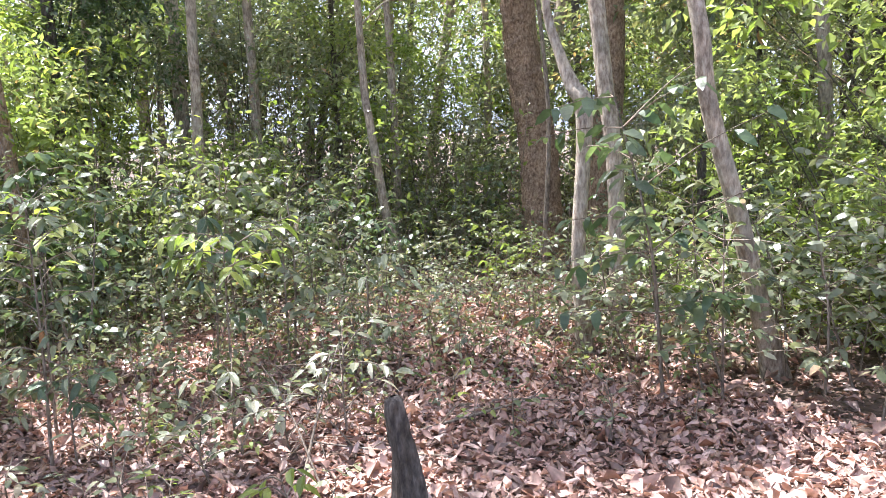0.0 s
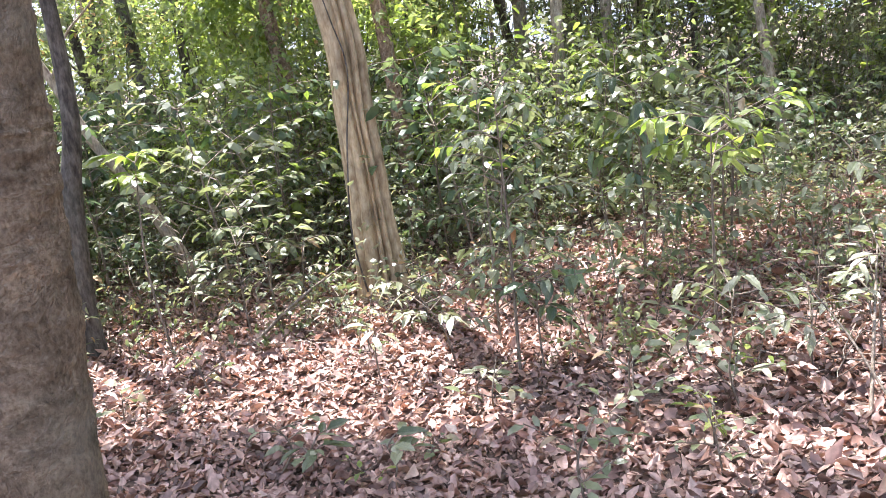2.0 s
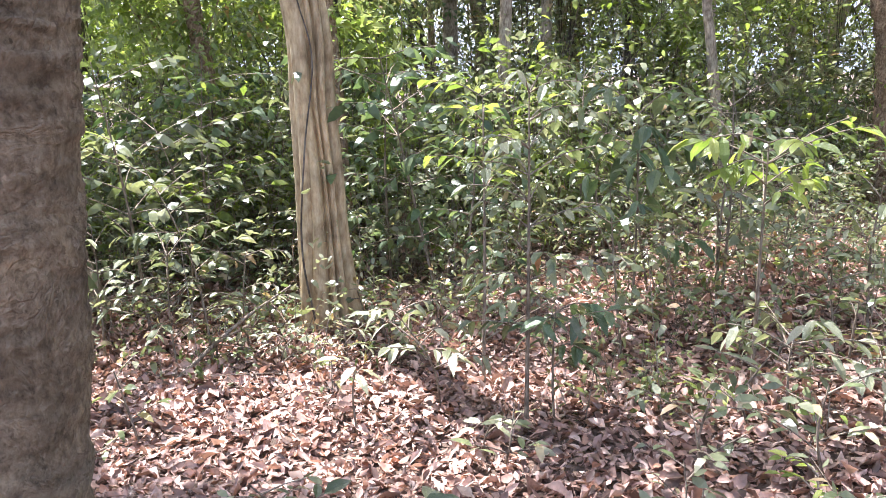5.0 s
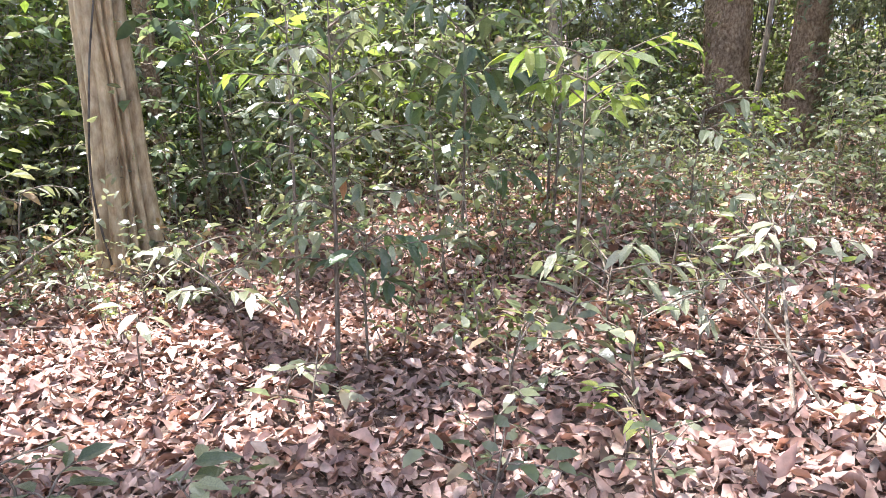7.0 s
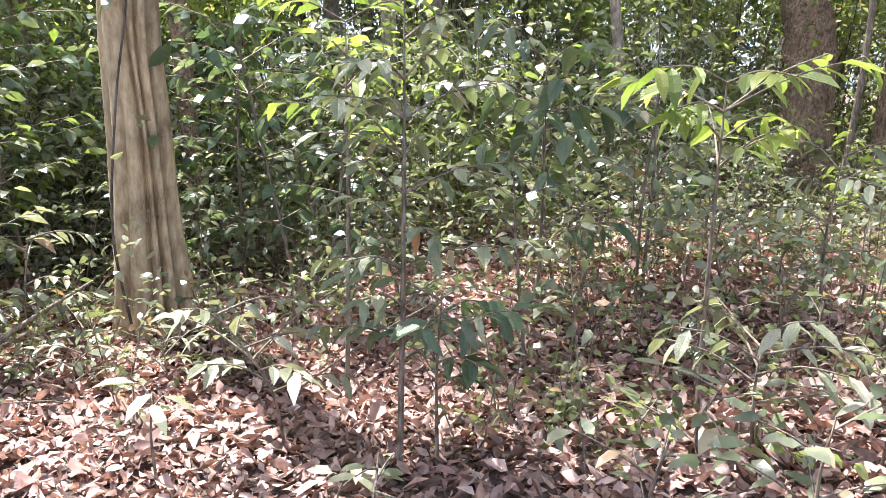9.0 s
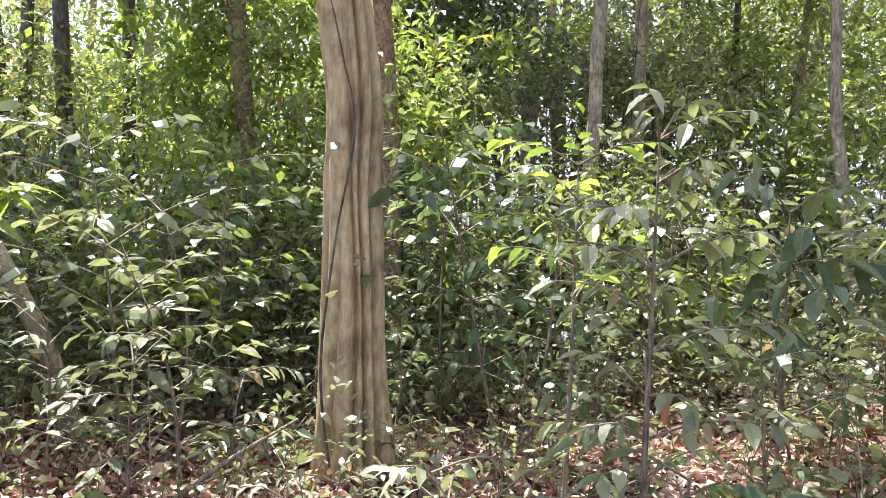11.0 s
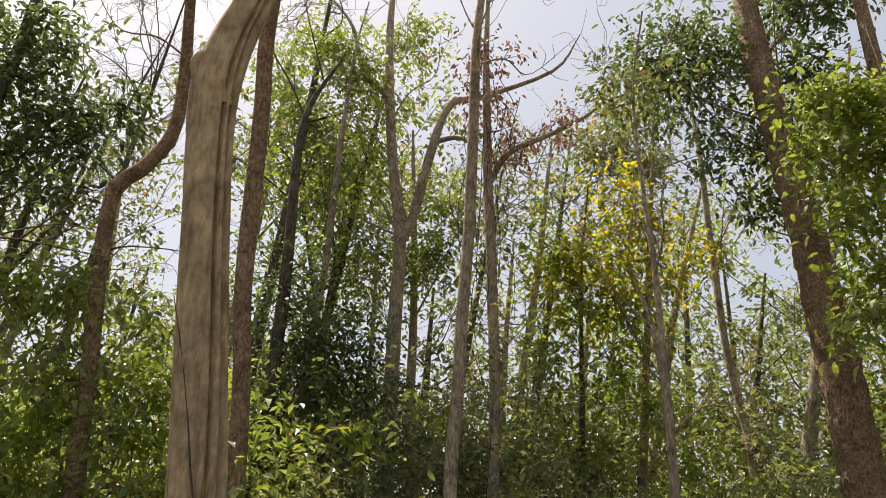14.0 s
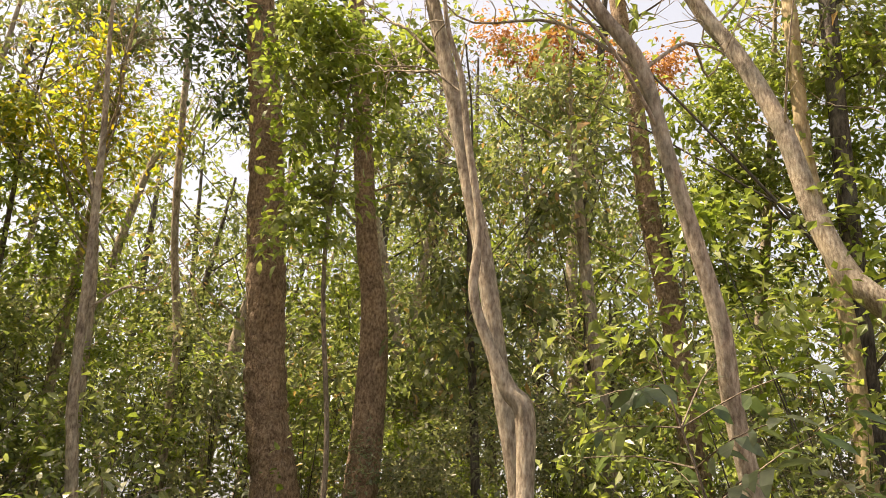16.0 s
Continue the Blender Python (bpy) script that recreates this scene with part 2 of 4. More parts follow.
def tube_arrays(points, sides=8, start=0):
    """A tapered round limb along points (x, y, z, radius)."""
    p = np.array(points, float)
    c, r = p[:, :3], p[:, 3]
    d = unit(np.gradient(c, axis=0))
    u = np.zeros_like(d)
    u[0] = unit(np.cross(d[0], (1.0, 0, 0) if abs(d[0, 2]) > 0.9 else (0, 0, 1.0)))
    for k in range(1, len(d)):
        u[k] = unit(u[k - 1] - d[k] * (u[k - 1] @ d[k]))
    v = np.cross(d, u)
    a = np.linspace(0, 2 * math.pi, sides, endpoint=False)
    ring = c[:, None] + r[:, None, None] * (np.cos(a)[None, :, None] * u[:, None] + np.sin(a)[None, :, None] * v[:, None])
    i, j = np.meshgrid(np.arange(len(p) - 1), np.arange(sides), indexing="ij")
    q = np.stack([i * sides + j, i * sides + (j + 1) % sides, (i + 1) * sides + (j + 1) % sides, (i + 1) * sides + j], -1).reshape(-1, 4)
    return ring.reshape(-1, 3), q + start


def tubes_mesh(name, limbs, mat, sides=6):
    vs, fs, n = [], [], 0
    for limb in limbs:
        v, f = tube_arrays(limb, sides, n)
        if n:
            near = int(np.argmin(((np.concatenate(vs) - v[0]) ** 2).sum(1)))
            fs.append(np.array([[near, n, n + 1, n + 2]]))
        vs.append(v), fs.append(f)
        n += len(v)
    return mesh_of(name, np.concatenate(vs), np.concatenate(fs), mat, True)


def spline(points, n):
    """n points on a smooth line through the given ones."""
    p = np.array(points, float)
    p = np.vstack([2 * p[0] - p[1], p, 2 * p[-1] - p[-2]])
    out = []
    for s in np.linspace(0, len(p) - 3 - 1e-6, n):
        i, f = int(s), s - int(s)
        a, b, c, d = p[i:i + 4]
        out.append(0.5 * (2 * b + (c - a) * f + (2 * a - 5 * b + 4 * c - d) * f * f + (3 * b - a - 3 * c + d) * f ** 3))
    out = np.array(out)
    out[:, 3] = np.maximum(out[:, 3], 0.003)
    return out


def field(rng, rows, sides, cells_h, cells_a):
    """A soft random field over a trunk's skin, between -1 and 1, closed round it."""
    g = rng.uniform(-1, 1, (cells_h + 1, cells_a))
    i, j = np.linspace(0, cells_h - 1e-6, rows), np.linspace(0, cells_a, sides, endpoint=False)
    a, b = i.astype(int), j.astype(int)
    p, q = (i - a)[:, None], (j - b)[None]
    p, q = p * p * (3 - 2 * p), q * q * (3 - 2 * q)
    c = (b + 1) % cells_a
    return (g[a][:, b] * (1 - q) + g[a][:, c] * q) * (1 - p) + (g[a + 1][:, b] * (1 - q) + g[a + 1][:, c] * q) * p


def trunk_mesh(name, points, mat, rows=60, sides=28, lump=0.06, grooves=(), depth=0.0, flare=0.35, flakes=0.0, seed=0):
    """A standing trunk with lumps, a flared foot, and flutes or flaking plates where it has them."""
    rng = np.random.default_rng(seed)
    p = spline(points, rows)
    v, f = tube_arrays(p, sides)
    v = v.reshape(rows, sides, 3)
    c = p[:, None, :3]
    a = np.linspace(0, 2 * math.pi, sides, endpoint=False)[None, :]
    out = v - c
    h = (p[:, 2] - p[0, 2])[:, None]
    k = np.ones((rows, sides))
    for j in range(4):
        k += lump / (j + 1) * np.sin((j + 1) * a + rng.uniform(0, 6.3) + rng.uniform(1, 3.5) * h)
    k *= 1 + flare * np.exp(-h / 0.22) * (1 + 0.35 * np.sin(5 * a + rng.uniform(0, 6)))
    if len(grooves):
        ang = np.arctan2(out[..., 1], out[..., 0])
        for g, w, s, deep, upto in grooves:
            gap = (ang - g - s * np.sin(0.9 * h + 3 * g) - 0.05 * np.sin(3.1 * h + g) + math.pi) % (2 * math.pi) - math.pi
            k -= depth * deep * np.clip(1 - (h - upto) / 1.2, 0.12, 1) * (1.0 + 0.6 * np.exp(-h / 0.8)) * np.exp(-np.sqrt(gap * gap + 0.0004) / w)
    if flakes:
        tall = max(4, int(h.max() * 9))
        plate = field(rng, rows, sides, tall, 11)
        k += flakes * (0.6 * np.clip(plate * 5, -1, 1) + 0.5 * field(rng, rows, sides, tall * 3, 21) + 0.25 * rng.uniform(-1, 1, (rows, sides)))
    v = c + out * k[..., None]
    return mesh_of(name, v.reshape(-1, 3), f, mat, True)


def part(name, me, parent, label=""):
    ob = new(name, me)
    ob.parent = parent
    if label:
        ob["label"] = label
    return ob


def thing(name, label, category, place=(0, 0, 0), group=""):
    ob = new(name)
    ob.empty_display_size = 0.2
    ob.matrix_world = Matrix.Translation(place)
    return tagged(ob, label, category, group)


def clump_leaves(rng, clumps, count, size, fine=False, hang=0.5, twig=9):
    """Leaves on short twigs that fill soft clumps (x, y, z, radius), denser towards the rim, with gaps."""
    cl = np.array(clumps, float)
    weight = cl[:, 3] ** 2.2
    which = rng.choice(len(cl), max(1, count // twig), p=weight / weight.sum())
    ways = unit(rng.normal(size=(len(which), 3)))
    far = rng.beta(2.4, 1.3, len(which))
    ragged = (0.9 + 0.35 * rng.random(len(cl)))[which] * (0.65 + 0.75 * rng.random(len(which)) ** 1.3)
    centre = cl[which, :3] + ways * (cl[which, 3] * far * ragged)[:, None] * (0.8 + 0.5 * rng.random((len(cl), 3)))[which] * np.array([1.15, 1.15, 0.95])
    head = unit(ways * 0.7 + rng.normal(size=ways.shape) * 0.5 + np.array([0, 0, -0.15]))
    step = rng.random((len(which), twig, 1)) * 2 - 1
    base = centre[:, None] + head[:, None] * step * size * 2.0 + rng.normal(size=(len(which), twig, 3)) * size * 0.55
    way = unit((head[:, None] * 0.7 + rng.normal(size=base.shape) * 0.75) * np.array([1, 1, 0.55]) + np.array([0, 0, -0.45 * hang]))
    up = unit(rng.normal(size=base.shape) * 0.4 + np.array([0, 0, 1.0]))
    base, way, up = (q.reshape(-1, 3) for q in (base, way, up))
    length = size * rng.uniform(0.65, 1.35, len(base))
    return leaf_arrays(base, way, up, length, length * rng.uniform(0.36, 0.52, len(base)) * (1.2 if fine is None else 1.0), fine, rng.uniform(0.05, 0.35, len(base)), rng.uniform(0, 0.5, len(base)))


def limbs_to(rng, line, clumps, r0, twigs=5):
    """Boughs that leave a trunk's line below each clump, with a few thin twigs."""
    limbs = []
    for x, y, z, r in clumps:
        b = np.array([x, y, z])
        drop = 0.3 + 0.7 * np.hypot(line[2:, 0] - x, line[2:, 1] - y)
        a = line[2 + int(np.argmin(np.abs(line[2:, 2] - z + drop + rng.normal() * 0.2))), :3]
        mid = a + (b - a) * 0.5 + rng.normal(size=3) * 0.12 + np.array([0, 0, -0.1])
        thick = max(0.008, r0 * min(1, r))
        limbs.append(spline([(*a, thick), (*mid, thick * 0.7), (*b, thick * 0.4), (*(b + unit(b - a) * r * 0.6), 0.004)], 10))
        for _ in range(twigs):
            e = b + unit(rng.normal(size=3)) * r * 0.8
            limbs.append(spline([(*(a + (b - a) * rng.uniform(0.6, 1.0)), thick * 0.35), (*((b + e) / 2 + rng.normal(size=3) * 0.05), thick * 0.25), (*e, 0.003)], 6))
    return limbs


# ---- the forest floor ----
side_n = 170
u = np.linspace(-1, 1, side_n)
warp = np.sign(u) * (11 * np.abs(u) + 500 * np.abs(u) ** 9)
gx, gy = np.meshgrid(warp + 1.5, warp - 1.5, indexing="ij")
gz = ground(gx, gy)
gz += np.random.default_rng(1).normal(size=gz.shape) * 0.008
gi, gj = np.meshgrid(np.arange(side_n - 1), np.arange(side_n - 1), indexing="ij")
quads = np.stack([gi * side_n + gj, (gi + 1) * side_n + gj, (gi + 1) * side_n + gj + 1, gi * side_n + gj + 1], -1).reshape(-1, 4)
tagged(new("ground", mesh_of("ground", np.stack([gx, gy, gz], -1).reshape(-1, 3), quads, SOIL, True)), "bare brown forest soil under dry leaf litter", "ground", kind="structure")


def litter(name, seed, n, box, size, fine, label):
    rng = np.random.default_rng(seed)
    x, y = rng.uniform(box[0], box[1], n), rng.uniform(box[2], box[3], n)
    lift = rng.random(n) ** 2 * 0.045 + 0.004
    base = np.stack([x, y, ground(x, y) + lift], -1)
    turn = rng.uniform(0, 2 * math.pi, n)
    way = np.stack([np.cos(turn), np.sin(turn), rng.normal(size=n) * 0.3], -1)
    up = unit(np.stack([rng.normal(size=n) * 0.55, rng.normal(size=n) * 0.55, np.ones(n)], -1))
    length = size * rng.uniform(0.55, 1.5, n)
    v, f = leaf_arrays(base, way, up, length, length * rng.uniform(0.42, 0.64, n), fine, rng.uniform(-0.6, 0.8, n), rng.uniform(-0.5, 0.6, n), torn=rng)
    tagged(new(name, mesh_of(name, v, f, DRY, True)), label, "leaf litter", kind="stuff")


litter("leaf_litter", 2, 60000, (-3.2, 5.8, -5.2, 1.2), 0.062, True, "dry pinkish-brown fallen leaves covering the forest floor")
litter("crumbled_leaf_litter", 4, 40000, (-5.0, 7.2, -8.6, 1.8), 0.05, None, "crumbled dry leaf bits beneath the fallen leaves")
litter("far_leaf_litter", 3, 50000, (-12, 14, -11, 10), 0.1, None, "dry brown fallen leaves beneath the far undergrowth")

# ---- trunks and named trees ----


def rooted(points):
    """Carries a trunk's line down into the soil."""
    x, y, z, r = points[0]
    dx, dy = points[1][0] - x, points[1][1] - y
    g = float(ground(np.float64(x), np.float64(y)))
    if z > g + 0.25:
        k = min(1.0, (z - g) / max(0.3, points[1][2] - z))
        points = [(x - dx * k * 0.7, y - dy * k * 0.7, g - 0.05, r * 1.08)] + list(points)
    else:
        points = [(x, y, g - 0.05, r)] + list(points[1:])
    return points


def tree(label, points, bark, seed=0, boughs=(), clumps=(), leaf=None, count=0, size=0.09, bough_r=0.03, hang=0.5, sides=22, rows=60, bare=4, **shape):
    """A tree: its trunk, its larger boughs, its limbs and its crown of leaves."""
    rng = np.random.default_rng(100 + seed)
    pts = rooted(points)
    x, y, z, r = pts[-1]
    pts = pts + [(x + rng.normal() * 0.15, y + rng.normal() * 0.15, z + 1.3, min(r, 0.012))]
    root = thing("tree", label, "tree", tuple(pts[0][:3]))
    off = Vector(pts[0][:3])

    def local(me):
        me.transform(Matrix.Translation(-off))
        return me

    part("trunk", local(trunk_mesh("trunk", pts, bark, rows, sides, seed=seed, **shape)), root)
    for b in boughs:
        part("bough", local(tubes_mesh("bough", [spline(b, 24)], bark, 10)), root)
    line = spline(pts, 30)
    for _ in range(bare if pts[-1][2] > 5 else 2):
        q = line[int(rng.integers(17, 28))]
        a, reach = rng.uniform(0, 2 * math.pi), rng.uniform(0.7, 1.7)
        out = np.array([math.cos(a), math.sin(a), rng.uniform(0.3, 1.2)]) * reach
        w = min(0.015, q[3] * 0.4)
        bough = spline([(*q[:3], w), (*(q[:3] + out * 0.35 + np.array([0, 0, 0.05])), w * 0.8), (*(q[:3] + out * 0.7 + rng.normal(size=3) * 0.12), w * 0.5), (*(q[:3] + out + rng.normal(size=3) * 0.15), 0.003)], 14)
        forks = [bough]
        for _ in range(5):
            k = bough[int(rng.integers(4, 13))][:3]
            e = k + unit(out + rng.normal(size=3) * reach * 0.6) * rng.uniform(0.25, 0.7)
            forks.append(spline([(*k, w * 0.4), (*((k + e) / 2 + rng.normal(size=3) * 0.05), w * 0.3), (*e, 0.002)], 6))
        part("branch", local(tubes_mesh("branch", forks, bark, 5)), root)
    if len(clumps):
        part("bough", local(tubes_mesh("bough", limbs_to(rng, line, clumps, bough_r), bark, 5)), root)
    if count:
        v, f = clump_leaves(rng, clumps, count, size, hang=hang)
        part("crown", local(mesh_of("crown", v, f, leaf)), root)
    return root


tree("pale fluted tree trunk with deep vertical grooves", [(0.24, 0.15, 0.03, 0.235), (0.23, 0.15, 0.34, 0.215), (0.22, 0.15, 0.71, 0.195), (0.21, 0.15, 1.1, 0.182), (0.18, 0.15, 1.61, 0.172), (0.17, 0.15, 2.11, 0.168), (0.08, 0.14, 2.77, 0.158), (-0.03, 0.13, 3.46, 0.153), (-0.14, 0.13, 4.24, 0.152), (-0.18, 0.13, 4.7, 0.165), (-0.14, 0.13, 5.1, 0.15), (-0.05, 0.13, 5.5, 0.135), (0.1, 0.2, 6.5, 0.125), (0.2, 0.4, 8.2, 0.1)],
     BARK_PALE, 1, boughs=[[(-0.16, 0.13, 4.5, 0.13), (-0.26, 0.12, 4.8, 0.115), (-0.29, 0.12, 4.9, 0.085), (-0.3, 0.12, 4.93, 0.02)]], rows=150, sides=160, lump=0.03, flare=0.3, depth=0.5, flakes=0.008, bare=0,
     grooves=[(-1.5, 0.1, 0.06, 1.0, 1.9), (-1.08, 0.09, 0.06, 1.1, 9), (-0.62, 0.1, 0.06, 1.1, 9), (-2.15, 0.1, 0.06, 0.5, 1.0), (-2.75, 0.14, 0.08, 0.7, 3), (0.2, 0.14, 0.1, 0.9, 9), (1.1, 0.14, 0.1, 0.9, 9), (2.1, 0.14, 0.1, 0.9, 9)],
     # unseen crown, added overhead; clumps placed so their shadows fall across the open litter
     clumps=[(-3.88, 0.97, 9.0, 0.75), (-3.18, 0.87, 9.1, 0.7), (-2.38, 0.62, 9.0, 0.7), (-1.58, 0.42, 9.1, 0.65), (-0.88, -0.15, 9.0, 0.55), (-0.18, -0.4, 9.0, 0.5), (-4.18, 0.07, 9.3, 0.8), (-3.28, -0.13, 9.2, 0.8), (-2.28, -0.33, 9.3, 0.8), (-1.28, -0.53, 9.2, 0.8), (-0.28, -0.83, 9.2, 0.8), (0.62, -0.63, 9.1, 0.7),
             (-3.78, -1.13, 9.2, 0.8), (-2.78, -1.33, 9.2, 0.8), (-1.58, -1.53, 9.2, 0.8), (-0.48, 2.8, 9.2, 0.4), (0.32, 2.6, 9.1, 0.4), (1.12, 2.4, 9.2, 0.4), (1.92, 2.2, 9.1, 0.45), (1.42, 1.07, 9.0, 0.5), (2.02, 0.67, 9.1, 0.55), (-2.63, 1.22, 9.0, 0.45), (-2.98, 1.0, 9.1, 0.5), (-2.2, 0.8, 9.0, 0.5), (-1.6, 0.5, 8.9, 0.4), (1.6, 0.45, 9.0, 0.6), (2.2, 1.25, 9.0, 0.6), (2.3, 0.4, 9.1, 0.6), (-3.0, 0.0, 8.8, 0.6), (-1.3, 0.1, 8.9, 0.6)], leaf=OLIVE, count=22000, size=0.13)
tree("thick brown tree trunk with pitted peeling bark", [(-0.36, -4.31, 0.3, 0.224), (-0.3, -4.3, 0.93, 0.207), (-0.25, -4.29, 1.32, 0.196), (-0.23, -4.28, 1.58, 0.186), (-0.2, -4.27, 1.83, 0.177), (-0.18, -4.27, 2.07, 0.17), (-0.1, -4.3, 3.0, 0.16), (0.0, -4.5, 5.0, 0.14), (-0.1, -4.6, 8.0, 0.1)],
     BARK_NEAR, 2, rows=330, sides=130, lump=0.014, flare=0.04, flakes=0.03, bare=0, clumps=[(-0.6, -4.2, 8.6, 1.2), (0.5, -5.0, 9.2, 1.2), (-1.4, -5.2, 9.4, 1.0)], leaf=OLIVE, count=6318, size=0.1)
tree("reddish dark trunk standing behind the fluted tree", [(0.3, 2.43, 1.8, 0.08), (0.18, 2.43, 3.2, 0.078), (0.02, 2.44, 4.3, 0.08), (-0.11, 2.44, 6.07, 0.084), (-0.19, 2.45, 7.05, 0.076), (-0.2, 2.6, 9.0, 0.05)],
     # crown added above the view, to cast shade on the litter right of centre
     BARK_BROWN, 3, clumps=[(-0.3, 2.6, 9.4, 0.9), (0.9, 3.0, 9.8, 0.9), (0.4, 3.2, 10.2, 0.7)], leaf=BRIGHT, count=3200)
tree("dark slender leaning tree with a dense dark-green crown", [(-3.1, 4.24, 0.5, 0.1), (-3.12, 4.24, 0.9, 0.093), (-3.22, 4.19, 2.28, 0.081), (-3.3, 4.16, 3.51, 0.077), (-3.39, 4.12, 4.78, 0.077), (-3.21, 4.2, 6.97, 0.07), (-3.18, 4.21, 8.3, 0.06)],
     BARK_DARK, 4, clumps=[(-3.7, 4.0, 6.4, 0.7), (-2.8, 4.4, 6.4, 0.75), (-2.3, 4.5, 6.6, 0.6), (-3.2, 4.2, 7.1, 0.65), (-3.1, 4.2, 5.6, 0.5), (-4.2, 3.9, 6.7, 0.65), (-2.9, 4.3, 7.7, 0.6), (-1.95, 4.4, 6.9, 0.45), (-2.35, 4.3, 5.6, 0.4), (-4.3, 4.0, 6.0, 0.5), (-3.9, 4.0, 7.6, 0.6)], leaf=DEEP, count=8200, size=0.105)
tree("slender dark trunk with bare twigs above", [(-4.4, 5.55, 1.0, 0.092), (-4.4, 5.55, 1.37, 0.088), (-4.35, 5.58, 2.62, 0.077), (-4.33, 5.58, 3.79, 0.07), (-4.3, 5.6, 4.94, 0.062), (-4.3, 5.6, 6.16, 0.05), (-4.5, 5.8, 8.5, 0.025)],
     BARK_DARK, 5, boughs=[[(-4.3, 5.6, 5.2, 0.04), (-3.9, 5.8, 6.2, 0.03), (-3.6, 6.0, 7.8, 0.012)], [(-4.3, 5.6, 5.8, 0.04), (-4.9, 5.7, 6.9, 0.025), (-5.1, 5.9, 8.4, 0.01)]], clumps=[(-4.6, 5.8, 9.0, 0.5)], leaf=OLIVE, count=631)
tree("dark trunk dividing into thin bare branches", [(-3.03, 5.45, 1.0, 0.1), (-3.03, 5.45, 1.35, 0.095), (-3.03, 5.46, 2.71, 0.077), (-3.06, 5.45, 3.87, 0.07), (-3.02, 5.46, 5.49, 0.056), (-2.95, 5.5, 7.0, 0.03)],
     BARK_DARK, 6, boughs=[[(-3.04, 5.46, 4.6, 0.04), (-3.25, 5.5, 5.4, 0.03), (-3.3, 5.5, 6.6, 0.012)], [(-3.02, 5.46, 5.0, 0.035), (-2.7, 5.6, 5.9, 0.025), (-2.5, 5.7, 7.2, 0.01)]])
tree("brown tree with an elbowed upper trunk and hanging leaves", [(-0.95, 3.46, 0.6, 0.12), (-0.98, 3.45, 0.99, 0.112), (-1.09, 3.42, 1.83, 0.104), (-1.23, 3.39, 2.92, 0.084), (-1.37, 3.36, 4.08, 0.074), (-1.49, 3.33, 5.1, 0.078), (-1.45, 3.34, 5.45, 0.084), (-1.23, 3.39, 5.77, 0.08), (-1.06, 3.43, 6.4, 0.071), (-1.23, 3.39, 7.95, 0.058), (-1.3, 3.5, 9.0, 0.04)],
     BARK_BROWN, 7, boughs=[[(-0.8, 3.4, 0.4, 0.1), (-0.86, 3.4, 1.0, 0.07), (-1.0, 3.42, 1.7, 0.03), (-1.06, 3.42, 1.95, 0.01)]], clumps=[(-2.2, 3.6, 4.2, 0.45), (-1.7, 3.5, 4.3, 0.5), (-1.85, 3.5, 3.4, 0.5), (-1.3, 3.6, 3.6, 0.45), (-0.9, 3.7, 4.1, 0.4), (-1.9, 3.6, 2.6, 0.5), (-1.4, 3.6, 2.3, 0.5), (-1.5, 3.6, 3.0, 0.45), (-0.9, 3.7, 3.0, 0.5), (-0.7, 3.7, 3.5, 0.35)], leaf=BRIGHT, count=4300, size=0.11, hang=1.0)
tree("dark tree wrapped in dense shaded foliage", [(0.33, 5.52, 2.0, 0.11), (0.33, 5.52, 2.87, 0.099), (0.33, 5.52, 3.82, 0.087), (0.32, 5.52, 4.96, 0.082), (0.26, 5.52, 6.16, 0.074), (0.2, 5.6, 8.0, 0.05)],
     BARK_DARK, 8, clumps=[(0.3, 5.8, 5.4, 0.7), (0.7, 5.8, 4.5, 0.75), (0.4, 5.8, 3.7, 0.58), (1.1, 5.8, 5.0, 0.61), (1.5, 5.8, 4.1, 0.74), (1.3, 5.8, 3.2, 0.72), (0.6, 5.8, 3.0, 0.57)], leaf=DEEP, count=7500, size=0.095)
tree("thin pale leaning tree with a sparse crown", [(0.6, 6.41, 2.0, 0.066), (0.67, 6.41, 3.09, 0.062), (0.74, 6.41, 4.63, 0.056), (0.8, 6.4, 6.17, 0.052), (0.78, 6.4, 8.0, 0.045), (0.8, 6.5, 10.0, 0.02)], BARK_GREY, 9, clumps=[(0.9, 6.6, 9.6, 0.6), (0.4, 6.6, 10.2, 0.5)], leaf=BRIGHT, count=1944)
tree("grey forked tree with a yellow-green crown", [(2.02, 6.71, 2.4, 0.115), (2.01, 6.71, 3.41, 0.11), (2.0, 6.71, 4.2, 0.105), (1.94, 6.72, 5.48, 0.103), (1.88, 6.73, 6.96, 0.1), (1.67, 6.76, 8.17, 0.083), (1.45, 6.79, 9.82, 0.077), (1.34, 6.81, 11.26, 0.06)],
     BARK_GREY, 10, boughs=[[(1.88, 6.73, 6.8, 0.095), (2.06, 6.71, 7.27, 0.087), (2.22, 6.68, 8.31, 0.08), (2.49, 6.64, 9.42, 0.066), (3.05, 6.57, 9.68, 0.048), (4.26, 6.4, 10.39, 0.03), (4.7, 6.3, 11.2, 0.01)], [(1.45, 6.79, 9.5, 0.06), (1.0, 6.9, 10.0, 0.05), (0.7, 6.9, 10.9, 0.03), (0.2, 7.0, 11.6, 0.01)], [(2.3, 6.68, 8.7, 0.05), (2.7, 6.6, 8.8, 0.035), (3.1, 6.6, 8.6, 0.012)]],
     clumps=[(0.3, 8.2, 9.6, 0.84), (-0.1, 8.2, 8.6, 0.71), (1.0, 8.1, 8.7, 0.82), (2.5, 7.9, 7.1, 0.77), (1.5, 8.1, 6.9, 0.77), (0.3, 8.2, 11.2, 0.65), (1.9, 8.0, 11.6, 0.66), (2.7, 7.9, 8.3, 0.6), (-0.5, 8.3, 10.6, 0.54)], leaf=BRIGHT, count=10206, size=0.1)
